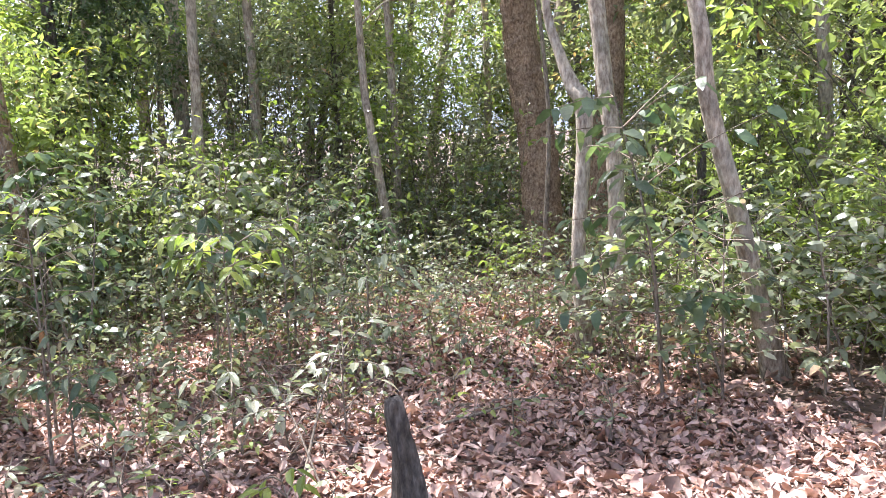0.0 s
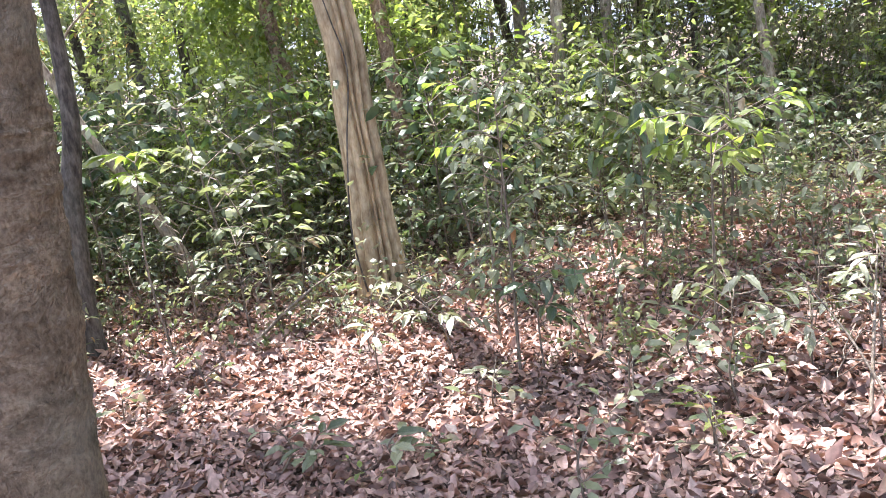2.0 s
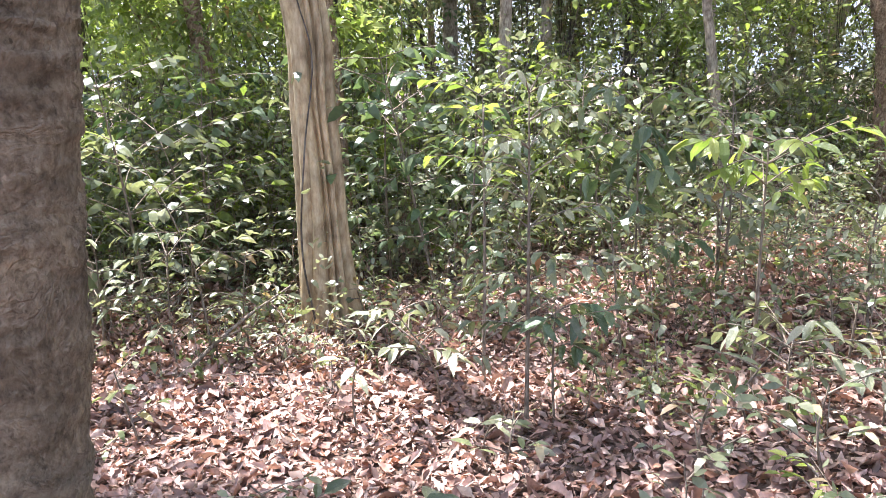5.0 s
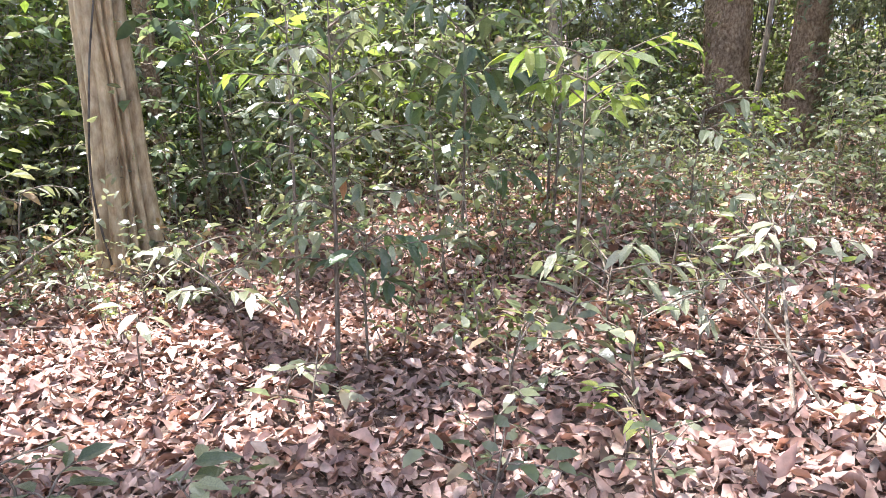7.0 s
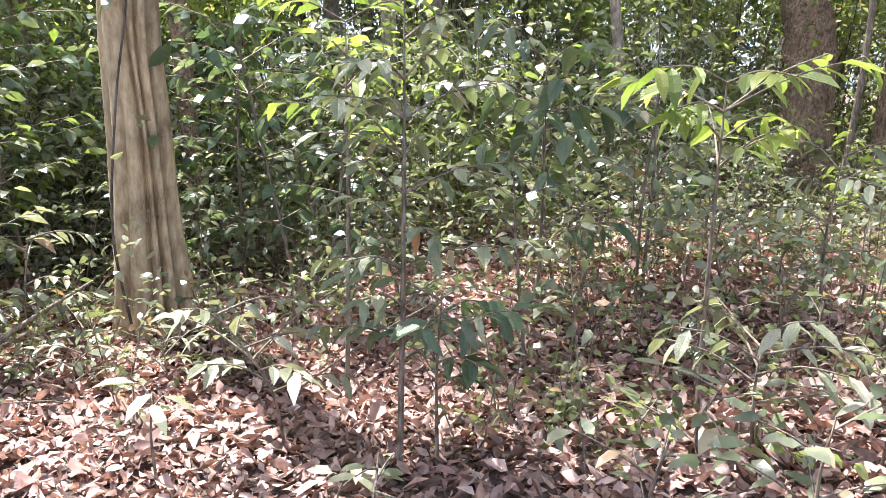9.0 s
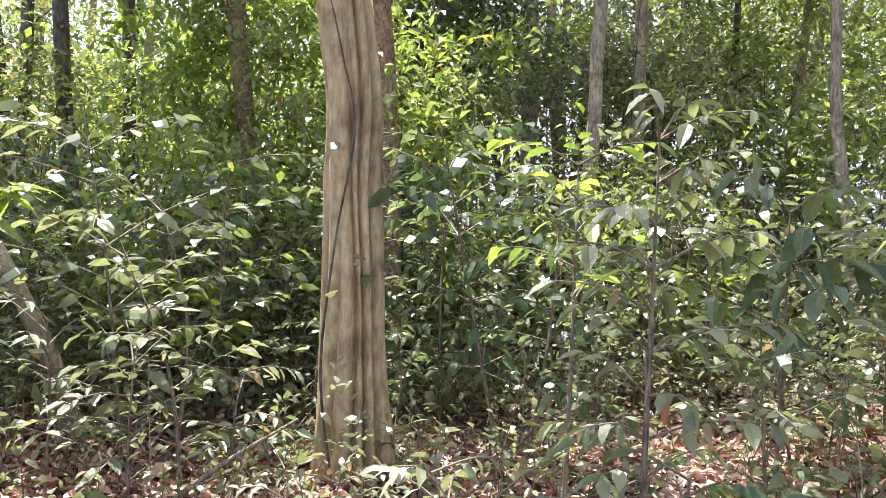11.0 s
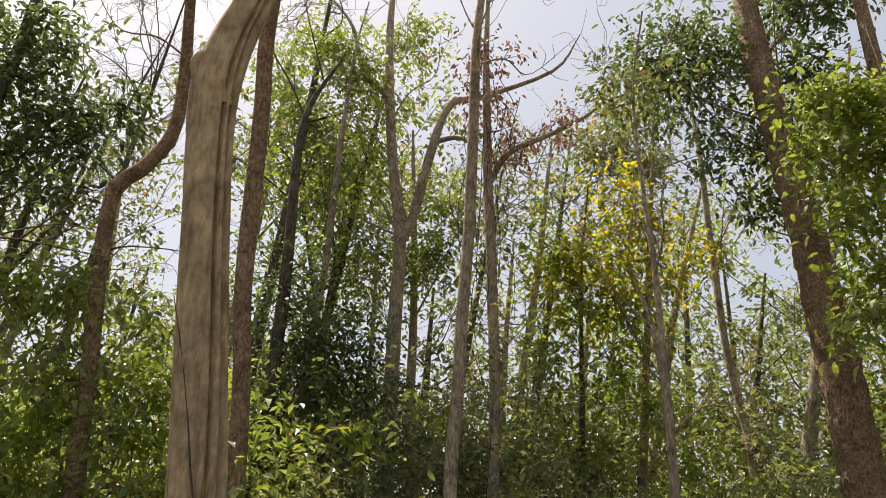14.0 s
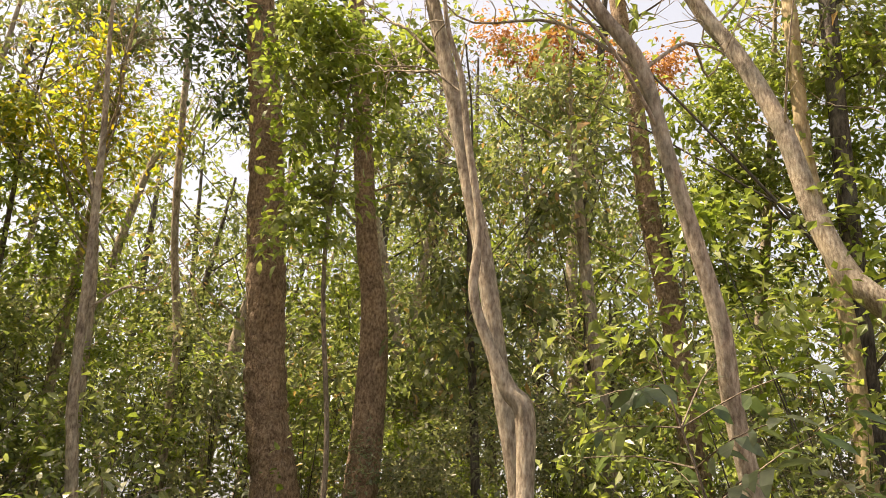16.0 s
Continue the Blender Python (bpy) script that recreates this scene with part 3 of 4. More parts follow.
tree("tall thin pale trunk with knobs along it", [(2.25, 3.71, 0.9, 0.075), (2.28, 3.71, 2.0, 0.07), (2.31, 3.71, 2.62, 0.068), (2.3, 3.71, 3.3, 0.07), (2.31, 3.71, 4.35, 0.074), (2.33, 3.7, 5.57, 0.065), (2.3, 3.71, 7.09, 0.062), (2.29, 3.71, 8.83, 0.055), (2.4, 3.8, 11.0, 0.03)],
     BARK_GREY, 11, lump=0.13, clumps=[(2.5, 3.9, 11.2, 0.7)], leaf=OLIVE, count=1215)
tree("grey trunk hung with dry tangled vines", [(3.12, 5.1, 2.0, 0.075), (3.11, 5.1, 3.43, 0.068), (3.06, 5.11, 4.71, 0.072), (2.96, 5.14, 6.13, 0.074), (2.85, 5.17, 7.62, 0.064), (2.75, 5.19, 9.51, 0.05), (2.7, 5.2, 11, 0.02)],
     BARK_GREY, 12, boughs=[[(2.88, 5.16, 7.17, 0.045), (3.14, 5.09, 7.71, 0.046), (3.75, 4.93, 8.08, 0.036), (4.28, 4.78, 8.45, 0.025), (4.7, 4.7, 9.0, 0.008)]], clumps=[(2.8, 5.2, 8.6, 0.45), (3.2, 5.1, 7.9, 0.35), (2.7, 5.2, 9.4, 0.5), (3.9, 4.9, 8.2, 0.4)], leaf=DRY, count=1020, size=0.09, hang=1.5)
tree("thin knobbly pale stem with a golden-green crown", [(5.07, 4.27, 1.6, 0.062), (5.06, 4.27, 2.62, 0.056), (5.03, 4.29, 3.61, 0.048), (4.98, 4.31, 4.46, 0.04), (4.87, 4.37, 5.22, 0.032), (4.8, 4.8, 6.2, 0.02)],
     BARK_GREY, 13, clumps=[(4.7, 5.2, 7.5, 0.49), (5.0, 5.1, 6.9, 0.55), (4.4, 5.4, 6.4, 0.55), (5.3, 5.0, 6.2, 0.53), (4.2, 5.5, 6.0, 0.55), (4.8, 5.2, 5.7, 0.61), (5.7, 4.8, 6.5, 0.38)], leaf=GOLD, count=2600, size=0.11)
tree("thin pale forest tree with a dull green crown", [(7.16, 6.03, 2.4, 0.063), (7.16, 6.03, 3.48, 0.06), (7.15, 6.03, 4.16, 0.06), (6.97, 6.14, 5.6, 0.058), (6.89, 6.19, 7.19, 0.055), (6.82, 6.23, 9.06, 0.045), (6.8, 6.5, 11, 0.02)], BARK_GREY, 14, clumps=[(6.7, 9.2, 11.0, 0.82), (6.2, 9.4, 10.9, 0.71), (7.2, 9.0, 10.5, 0.58)], leaf=OLIVE, count=3645, size=0.1, bough_r=0.01)
tree("big straight brown tree with scaly flaking bark", [(6.89, 2.96, 0.12, 0.3), (6.85, 2.97, 1.0, 0.28), (6.8, 3.0, 1.92, 0.26), (6.7, 3.08, 2.61, 0.24), (6.61, 3.15, 3.59, 0.232), (6.53, 3.22, 5.0, 0.222), (6.42, 3.3, 6.55, 0.208), (6.28, 3.42, 7.95, 0.19), (6.15, 3.5, 9.5, 0.17), (6.1, 3.6, 12.0, 0.1)],
     BARK_BROWN, 15, rows=260, sides=72, lump=0.02, flakes=0.07, clumps=[(5.6, 4.3, 8.8, 0.84), (6.0, 4.1, 9.5, 0.77), (6.2, 3.9, 7.6, 0.64), (6.9, 3.4, 8.7, 0.49), (5.3, 4.6, 9.4, 0.61), (7.0, 3.3, 10.0, 0.85), (6.3, 3.8, 6.7, 0.39)], leaf=DEEP, count=7500, size=0.105)
tree("dark brown swollen trunk beside the big scaly tree", [(7.5, 2.38, 1.2, 0.21), (7.53, 2.37, 1.89, 0.198), (7.56, 2.34, 2.58, 0.188), (7.57, 2.33, 3.93, 0.158), (7.47, 2.43, 5.09, 0.135), (7.37, 2.52, 6.67, 0.119), (7.27, 2.62, 8.42, 0.1), (7.2, 2.7, 11, 0.05)], BARK_BROWN, 16, rows=90, lump=0.04, flakes=0.02, clumps=[(7.4, 2.9, 10.8, 0.9), (8.2, 2.4, 11.2, 0.8)], leaf=OLIVE, count=3645, size=0.095)
tree("slim sapling tree with bright sunlit green leaves", [(6.35, 1.75, 0.6, 0.03), (6.4, 1.7, 2.2, 0.028), (6.3, 1.8, 4.0, 0.024), (6.35, 1.75, 5.6, 0.02), (6.5, 1.7, 6.9, 0.01)], TWIG, 17, sides=10, clumps=[(5.6, 1.9, 6.4, 0.34), (6.2, 1.8, 7.0, 0.45), (6.9, 1.6, 6.7, 0.45), (6.3, 1.8, 6.3, 0.4), (7.4, 1.5, 7.3, 0.35), (5.8, 1.8, 5.6, 0.34), (5.9, 1.8, 4.5, 0.34), (6.2, 1.8, 5.0, 0.36), (5.7, 1.9, 7.0, 0.3), (6.6, 1.7, 5.8, 0.3)], leaf=BRIGHT, count=3800, size=0.12, bough_r=0.02)
tree("pale grey leaning tree crossing a darker stem", [(5.83, -1.05, 0.5, 0.08), (5.83, -1.05, 1.0, 0.076), (5.82, -1.03, 1.8, 0.074), (5.76, -0.94, 2.5, 0.07), (5.69, -0.83, 3.53, 0.07), (5.62, -0.73, 4.2, 0.068), (5.53, -0.61, 5.04, 0.066), (5.43, -0.46, 5.95, 0.06), (5.2, -0.2, 8, 0.04)], BARK_GREY, 18, clumps=[(5.0, 0.1, 8.8, 0.8), (5.6, -0.6, 9.2, 0.7)], leaf=OLIVE, count=2673)
tree("thin brown tree with a knotted bend in its stem", [(5.31, -1.46, 0.22, 0.07), (5.27, -1.44, 1.0, 0.062), (5.3, -1.46, 1.82, 0.06), (5.3, -1.45, 2.27, 0.07), (5.25, -1.37, 2.41, 0.062), (5.18, -1.28, 2.68, 0.042), (5.11, -1.19, 3.07, 0.034), (5.14, -1.22, 3.56, 0.03), (5.09, -1.15, 4.22, 0.026), (5.06, -1.1, 4.78, 0.023), (4.99, -1.01, 5.29, 0.017), (4.9, -1.0, 6.2, 0.008)], BARK_GREY, 19, rows=80, lump=0.08, clumps=[(4.9, -0.9, 6.5, 0.4)], leaf=OLIVE, count=486)
tree("mottled grey tree leaning over the undergrowth", [(6.24, -2.68, 0.17, 0.085), (6.0, -2.7, 0.95, 0.072), (5.8, -2.71, 1.6, 0.064), (5.6, -2.7, 2.25, 0.058), (5.53, -2.71, 2.69, 0.054), (5.44, -2.63, 3.25, 0.05), (5.35, -2.54, 3.8, 0.05), (5.26, -2.44, 4.45, 0.05), (5.11, -2.2, 4.96, 0.044), (4.8, -1.7, 6.2, 0.03)], BARK_GREY, 20, clumps=[(4.6, -1.4, 7.0, 0.7), (5.2, -1.9, 7.4, 0.6)], leaf=BRIGHT, count=2673)
tree("curved grey trunk bending over the undergrowth", [(9.35, -4.6, 1.0, 0.15), (9.1, -3.9, 2.3, 0.125), (8.76, -2.95, 3.44, 0.115), (8.69, -2.69, 3.81, 0.11), (8.65, -2.49, 4.46, 0.102), (8.59, -2.31, 5.4, 0.097), (8.52, -1.98, 6.35, 0.09), (8.43, -1.63, 7.1, 0.081), (8.0, -0.8, 9.5, 0.05)], BARK_GREY, 21, clumps=[(8.0, -0.8, 9.6, 0.8), (8.8, -1.6, 9.2, 0.8)], leaf=BRIGHT, count=2187)
tree("pale patchy tree deep in the undergrowth", [(10.05, -2.28, 1.6, 0.1), (10.05, -2.28, 2.31, 0.091), (10.07, -2.31, 3.72, 0.09), (9.97, -2.16, 5.44, 0.084), (9.98, -2.17, 6.53, 0.087), (10.0, -2.21, 7.71, 0.08), (10, -2.2, 10, 0.04)], BARK_PALE, 22, clumps=[(10.0, -1.1, 6.6, 0.5), (10.2, -1.4, 7.1, 0.51), (10.2, -1.4, 5.6, 0.55), (10.0, -0.9, 5.2, 0.55), (10.5, -2.3, 6.7, 0.56), (10.6, -2.5, 5.8, 0.54), (10.7, -2.9, 7.2, 0.48), (10.5, -2.2, 4.7, 0.58), (10.1, -1.2, 4.4, 0.6)], leaf=BRIGHT, count=8748, size=0.1, bough_r=0.01)
tree("brown trunk with a broken branch scar", [(9.93, -0.62, 1.2, 0.15), (9.91, -0.59, 1.94, 0.145), (9.88, -0.53, 2.62, 0.142), (9.83, -0.46, 3.95, 0.135), (9.72, -0.31, 5.26, 0.127), (9.68, -0.25, 6.69, 0.119), (9.6, -0.14, 8.27, 0.11), (9.5, 0, 11, 0.05)], BARK_BROWN, 23, clumps=[(10.8, 2.4, 8.5, 0.76), (11.0, 2.1, 7.6, 0.84), (10.6, 2.5, 7.0, 0.73), (11.7, 1.5, 8.3, 0.77), (11.7, 1.5, 6.8, 0.74), (9.3, 3.7, 6.6, 0.63), (9.6, 3.4, 5.8, 0.7), (9.4, 3.6, 4.8, 0.6), (10.9, 2.2, 6.0, 0.72)], leaf=OLIVE, count=5600, size=0.1, bough_r=0.01)
tree("thin patchy stem among the bushes", [(8.98, 0.0, 1.8, 0.08), (8.95, 0.03, 2.69, 0.075), (8.9, 0.09, 3.58, 0.071), (8.86, 0.14, 4.53, 0.067), (8.8, 0.2, 6.5, 0.03)], BARK_GREY, 24, clumps=[(8.8, 0.3, 6.8, 0.6)], leaf=OLIVE, count=1215)
tree("distant tree with rust-coloured dying leaves", [(13.5, 3.2, 2.0, 0.12), (13.5, 3.2, 5.0, 0.11), (13.6, 3.1, 8.0, 0.09), (13.6, 3.1, 11.0, 0.05)], BARK_GREY, 25, clumps=[(12.7, 4.2, 11.2, 0.6), (13.6, 3.1, 11.2, 0.72), (15.0, 1.6, 10.7, 0.59), (14.2, 2.5, 10.7, 0.47), (13.4, 3.4, 10.6, 0.6)], leaf=RUST, count=3888, size=0.1, bough_r=0.01)
tree("dark slim trunk rooted in leaf litter", [(-2.04, -0.67, 0.1, 0.1), (-2.01, -0.66, 0.47, 0.09), (-1.93, -0.62, 1.23, 0.075), (-1.83, -0.56, 1.96, 0.062), (-1.9, -0.5, 3.5, 0.05), (-2.2, -0.4, 6.0, 0.03)], BARK_DARK, 26, clumps=[(-2.4, -0.4, 6.6, 0.7), (-3.0, 0.0, 7.0, 0.6)], leaf=OLIVE, count=2187)
tree("pale bare sapling leaning steeply over shrubs", [(-1.7, 0.74, 0.3, 0.062), (-1.84, 0.68, 0.7, 0.056), (-2.03, 0.58, 1.15, 0.048), (-2.25, 0.5, 1.55, 0.044), (-2.42, 0.42, 2.04, 0.04), (-2.8, 0.3, 3.0, 0.02)], BARK_GREY, 27, sides=12)
tree("slender pale trunk rising behind the shrubs", [(4.7, 2.85, 0.6, 0.062), (4.56, 2.87, 1.21, 0.058), (4.44, 2.93, 2.21, 0.055), (4.38, 2.96, 2.81, 0.05), (4.3, 3.0, 5.0, 0.035), (4.2, 3.2, 7.5, 0.015)], BARK_GREY, 28, clumps=[(4.2, 3.3, 7.8, 0.5)], leaf=OLIVE, count=850)

tree("thin-stemmed tree with a dense mid-green crown", [(4.5, 5.6, 0.3, 0.06), (4.45, 5.6, 2.0, 0.05), (4.4, 5.5, 4.0, 0.04), (4.4, 5.5, 6.2, 0.02)], BARK_DARK, 29, sides=12, clumps=[(4.0, 5.4, 6.4, 0.5), (4.35, 5.4, 5.6, 0.55), (3.8, 5.4, 4.9, 0.5), (5.1, 5.4, 5.4, 0.5), (5.4, 5.4, 4.4, 0.55), (3.95, 5.4, 4.0, 0.5), (4.7, 5.5, 4.6, 0.55), (4.6, 5.4, 3.6, 0.5)], leaf=BRIGHT, count=4200, size=0.1, bough_r=0.02)
tree("thin tree hung with large dull olive leaves", [(8.3, 1.3, 0.3, 0.06), (8.3, 1.35, 2.5, 0.05), (8.25, 1.4, 4.5, 0.035), (8.3, 1.4, 6.5, 0.015)], BARK_DARK, 30, sides=12, clumps=[(8.2, 2.1, 5.8, 0.5), (8.2, 1.5, 5.3, 0.55), (8.3, 2.3, 6.5, 0.45), (8.2, 1.6, 4.3, 0.55), (8.3, 0.4, 5.0, 0.5), (8.3, -0.2, 5.5, 0.45), (8.3, 0.6, 4.0, 0.5), (8.2, 1.2, 3.3, 0.55), (8.3, 2.2, 3.6, 0.5)], leaf=OLIVE, count=2600, size=0.13, hang=1.2, bough_r=0.02)

# ---- undergrowth ----


def sapling_meshes(seed, height, twigs, per_twig, leaf, lean=0.1, hang=0.5, leaf_mat=None):
    """Stem with side twigs, and leaves set alternately along the twigs."""
    rng = np.random.default_rng(seed)
    tip = np.array([rng.normal() * lean, rng.normal() * lean, 1.0]) * height
    mid = tip * 0.5 + np.array([rng.normal() * 0.05, rng.normal() * 0.05, 0])
    stem = spline([(0, 0, -0.03, 0.006 + height * 0.005), (*mid, 0.005 + height * 0.003), (*tip, 0.003)], 12)
    limbs, base, way = [stem], [], []
    for k in range(twigs):
        s = stem[int(3 + (len(stem) - 4) * (k + rng.random()) / twigs)]
        a = k * 2.4 + rng.normal() * 0.4
        reach = height * rng.uniform(0.16, 0.34) + 0.08
        out = np.array([math.cos(a), math.sin(a), rng.uniform(0.05, 0.7)])
        end = s[:3] + out * reach + np.array([0, 0, -0.1 * reach])
        limb = spline([(*s[:3], 0.005), (*((s[:3] + end) / 2 + np.array([0, 0, 0.05 * reach])), 0.0035), (*end, 0.002)], 5)
        limbs.append(limb)
        for j in range(per_twig):
            f = 0.25 + 0.75 * (j + 0.5) / per_twig
            q = limb[min(4, int(f * 4.99))][:3]
            flat = unit(np.array([-out[1], out[0], 0.0])) * (1 if j % 2 else -1)
            base.append(q + rng.normal(size=3) * 0.01)
            way.append(flat * rng.uniform(0.4, 1.0) + out * rng.uniform(0.4, 1.0) + np.array([0, 0, -hang * rng.uniform(0.2, 1.3)]))
    n = len(base)
    length = leaf * rng.uniform(0.5, 1.1, n)
    up = unit(rng.normal(size=(n, 3)) * 0.45 + np.array([0, 0, 1.0]))
    v, f = leaf_arrays(np.array(base), np.array(way), up, length, length * rng.uniform(0.38, 0.54, n), False, rng.uniform(0.05, 0.3, n), rng.uniform(-0.05, 0.5, n))
    return tubes_mesh("stem", limbs, TWIG, 3), mesh_of("leaves", v, f, leaf_mat or SHRUB)


def plant(name, label, category, meshes, group):
    root = thing(name, label, category, group=group)
    part("stem", meshes[0], root)
    part("leaves", meshes[1], root)
    return root


def set_out(rng, kinds, spots, low, high):
    """Stands copies of the kinds at the spots, the first ones of each kind being the originals."""
    used = set()
    for x, y in spots:
        k = int(rng.integers(len(kinds)))
        z = float(ground(np.float64(x), np.float64(y)))
        m = pose(x, y, z, rng.normal() * 5, rng.normal() * 5, rng.uniform(0, 360))
        size = rng.uniform(low, high) * (0.62 if x > 3 and -2 < y < 3.2 and high < 1.25 else 1.0)
        ob = kinds[k] if k not in used else copy_thing(kinds[k], m)
        used.add(k)
        ob.matrix_basis = m @ Matrix.Scale(size, 4)
    for k, ob in enumerate(kinds):
        if k not in used:
            for o in (*ob.children_recursive, ob):
                bpy.data.objects.remove(o)


def scattered(rng, n, box, gap, keep):
    out = []
    for _ in range(n * 40):
        if len(out) >= n:
            break
        x, y = rng.uniform(box[0], box[1]), rng.uniform(box[2], box[3])
        if keep(x, y) and all((x - a) ** 2 + (y - b) ** 2 > gap * gap for a, b in out):
            out.append((x, y))
    return out


def clear_way(x, y):
    """Where undergrowth may stand: off the walked line and the open litter before the fluted tree."""
    if y < -0.55 - 0.12 * abs(x) and x < 1.6:
        return not (-2.6 < x and y > -9)
    if x >= 1.6 and y < -1.4 - 0.0 * x:
        return x > 5.2 and y > -6 and x > 5.2 + max(0.0, (-3 - y))
    return not (-0.5 < x < 0.9 and -1.2 < y < 0.5)


rng = np.random.default_rng(11)
saplings = [plant("sapling", "leafy green sapling with drooping dusty leaves", "sapling", sapling_meshes(200 + i, h, tw, pl, lf, leaf_mat=mt, hang=hg), "saplings in the undergrowth")
            for i, (h, tw, pl, lf, hg, mt) in enumerate([(1.7, 17, 9, 0.14, 0.6, SHRUB), (1.4, 14, 9, 0.13, 0.5, SHRUB), (1.1, 13, 9, 0.12, 0.4, SHRUB), (1.9, 19, 9, 0.15, 0.8, DEEP), (1.3, 14, 8, 0.14, 0.5, BRIGHT), (0.9, 11, 9, 0.11, 0.4, SHRUB), (1.6, 16, 9, 0.11, 0.6, OLIVE), (1.2, 14, 10, 0.10, 0.5, SHRUB)])]
set_out(rng, saplings, scattered(rng, 165, (-5, 7.5, -1.6, 4.5), 0.3, clear_way) + scattered(rng, 70, (5.2, 9, -5.5, -1), 0.35, clear_way) + scattered(rng, 26, (-7.5, -4.2, -4.5, -1), 0.45, lambda x, y: True), 0.75, 1.2)

seedlings = [plant("seedling", "small green seedling growing through dry leaves", "seedling", sapling_meshes(300 + i, h, tw, pl, lf, leaf_mat=mt, hang=0.3), "seedlings on the litter")
             for i, (h, tw, pl, lf, mt) in enumerate([(0.22, 4, 3, 0.10, SHRUB), (0.3, 5, 3, 0.11, SHRUB), (0.18, 3, 3, 0.08, BRIGHT), (0.42, 6, 4, 0.10, SHRUB), (0.35, 5, 4, 0.09, OLIVE)])]
set_out(rng, seedlings, scattered(rng, 100, (-3, 5.5, -2.4, 1.5), 0.2, lambda x, y: not (-1.3 < x < 1.8 and y < -1.0)) + scattered(rng, 14, (1.5, 5.5, -3.8, -2.4), 0.3, lambda x, y: True) + scattered(rng, 7, (-1.3, 1.5, -3.3, -1.2), 0.3, lambda x, y: True), 0.7, 1.3)

rng = np.random.default_rng(21)


def clutter(name, seed, n, box, keep, size, tall, mat, label):
    """Small leaves of low herbs and dry shoots, too many to count."""
    rng = np.random.default_rng(seed)
    tufts = np.array(scattered(rng, n // 14, box, 0.0, keep))
    h = rng.uniform(0.12, tall, len(tufts))
    f = rng.random((len(tufts), 14, 1)) ** 0.7
    lean = rng.normal(size=(len(tufts), 2)) * 0.25
    xy = tufts[:, None] + lean[:, None] * h[:, None, None] * f + rng.normal(size=(len(tufts), 14, 2)) * 0.05
    z = ground(xy[..., 0], xy[..., 1])[..., None] + h[:, None, None] * f
    base = np.concatenate([xy, z], -1).reshape(-1, 3)
    way = rng.normal(size=base.shape) * np.array([1, 1, 0.6]) + np.array([0, 0, -0.2])
    up = unit(rng.normal(size=base.shape) * 0.5 + np.array([0, 0, 1.0]))
    length = size * rng.uniform(0.5, 1.4, len(base))
    v, fc = leaf_arrays(base, way, up, length, length * rng.uniform(0.35, 0.6, len(base)), False, 0.2, rng.uniform(-0.1, 0.5, len(base)))
    tagged(new(name, mesh_of(name, v, fc, mat)), label, "undergrowth", kind="stuff")
    stems = []
    for (x, y), (lx, ly), t in zip(tufts[::2], lean[::2], h[::2]):
        g = float(ground(np.float64(x), np.float64(y)))
        stems.append(np.array([(x, y, g - 0.02, 0.004), (x + lx * t * 0.5, y + ly * t * 0.5, g + t * 0.5, 0.003), (x + lx * t, y + ly * t, g + t, 0.002)]))
    vs, fs = zip(*(tube_arrays(q, 3, 9 * k) for k, q in enumerate(stems)))
    tagged(new(name + "_stems", mesh_of(name + "_stems", np.concatenate(vs), np.concatenate(fs), TWIG)), "thin dry stems of low forest herbs", "undergrowth", kind="stuff")


def off_patch(x, y):
    return not (-1.8 < x < 1.5 and y < -1.0) and not (x >= 1.5 and y < -2.6)


clutter("green_undergrowth", 31, 12000, (-5, 8, -2.6, 5), off_patch, 0.06, 0.9, SHRUB, "tangled low green herbs and shoots")
clutter("tall_undergrowth", 33, 26000, (-6, 8.5, 1.2, 5.5), lambda x, y: y > 1.2 + 0.25 * max(0.0, x - 2.5) + (1.3 if 4.2 < x < 7.4 else 0.0), 0.085, 2.3, SHRUB, "tangled head-high dusty green leaves")
clutter("bright_undergrowth", 34, 9000, (-6, 9, 1.6, 6), lambda x, y: y > 1.6 + 0.3 * max(0.0, x - 2.5), 0.09, 2.8, BRIGHT, "tangled head-high sunlit leaves")
clutter("dry_undergrowth", 32, 9000, (-4, 7, -2.4, 4), off_patch, 0.055, 0.6, OLIVE, "tangled drying olive-brown shoots")

# ---- plants that stand out, leaf by leaf ----


def one_leaf(name, mat, width, droop, curl):
    v, f = leaf_arrays(np.zeros((1, 3)), np.array([[1.0, 0, 0]]), np.array([[0, 0, 1.0]]), np.ones(1), np.array([width]), True, curl, droop)
    return mesh_of(name, v, f, mat)


LEAVES = {key: [one_leaf("leaf", mat, w, d, c) for w, d, c in ((0.42, 0.3, 0.15), (0.5, 0.12, 0.25), (0.38, 0.5, 0.08))]
          for key, mat in (("shrub", LONE_SHRUB), ("bright", LONE_BRIGHT), ("deep", LONE_DEEP), ("pale", LONE_PALE), ("gold", GOLD), ("rust", RUST))}


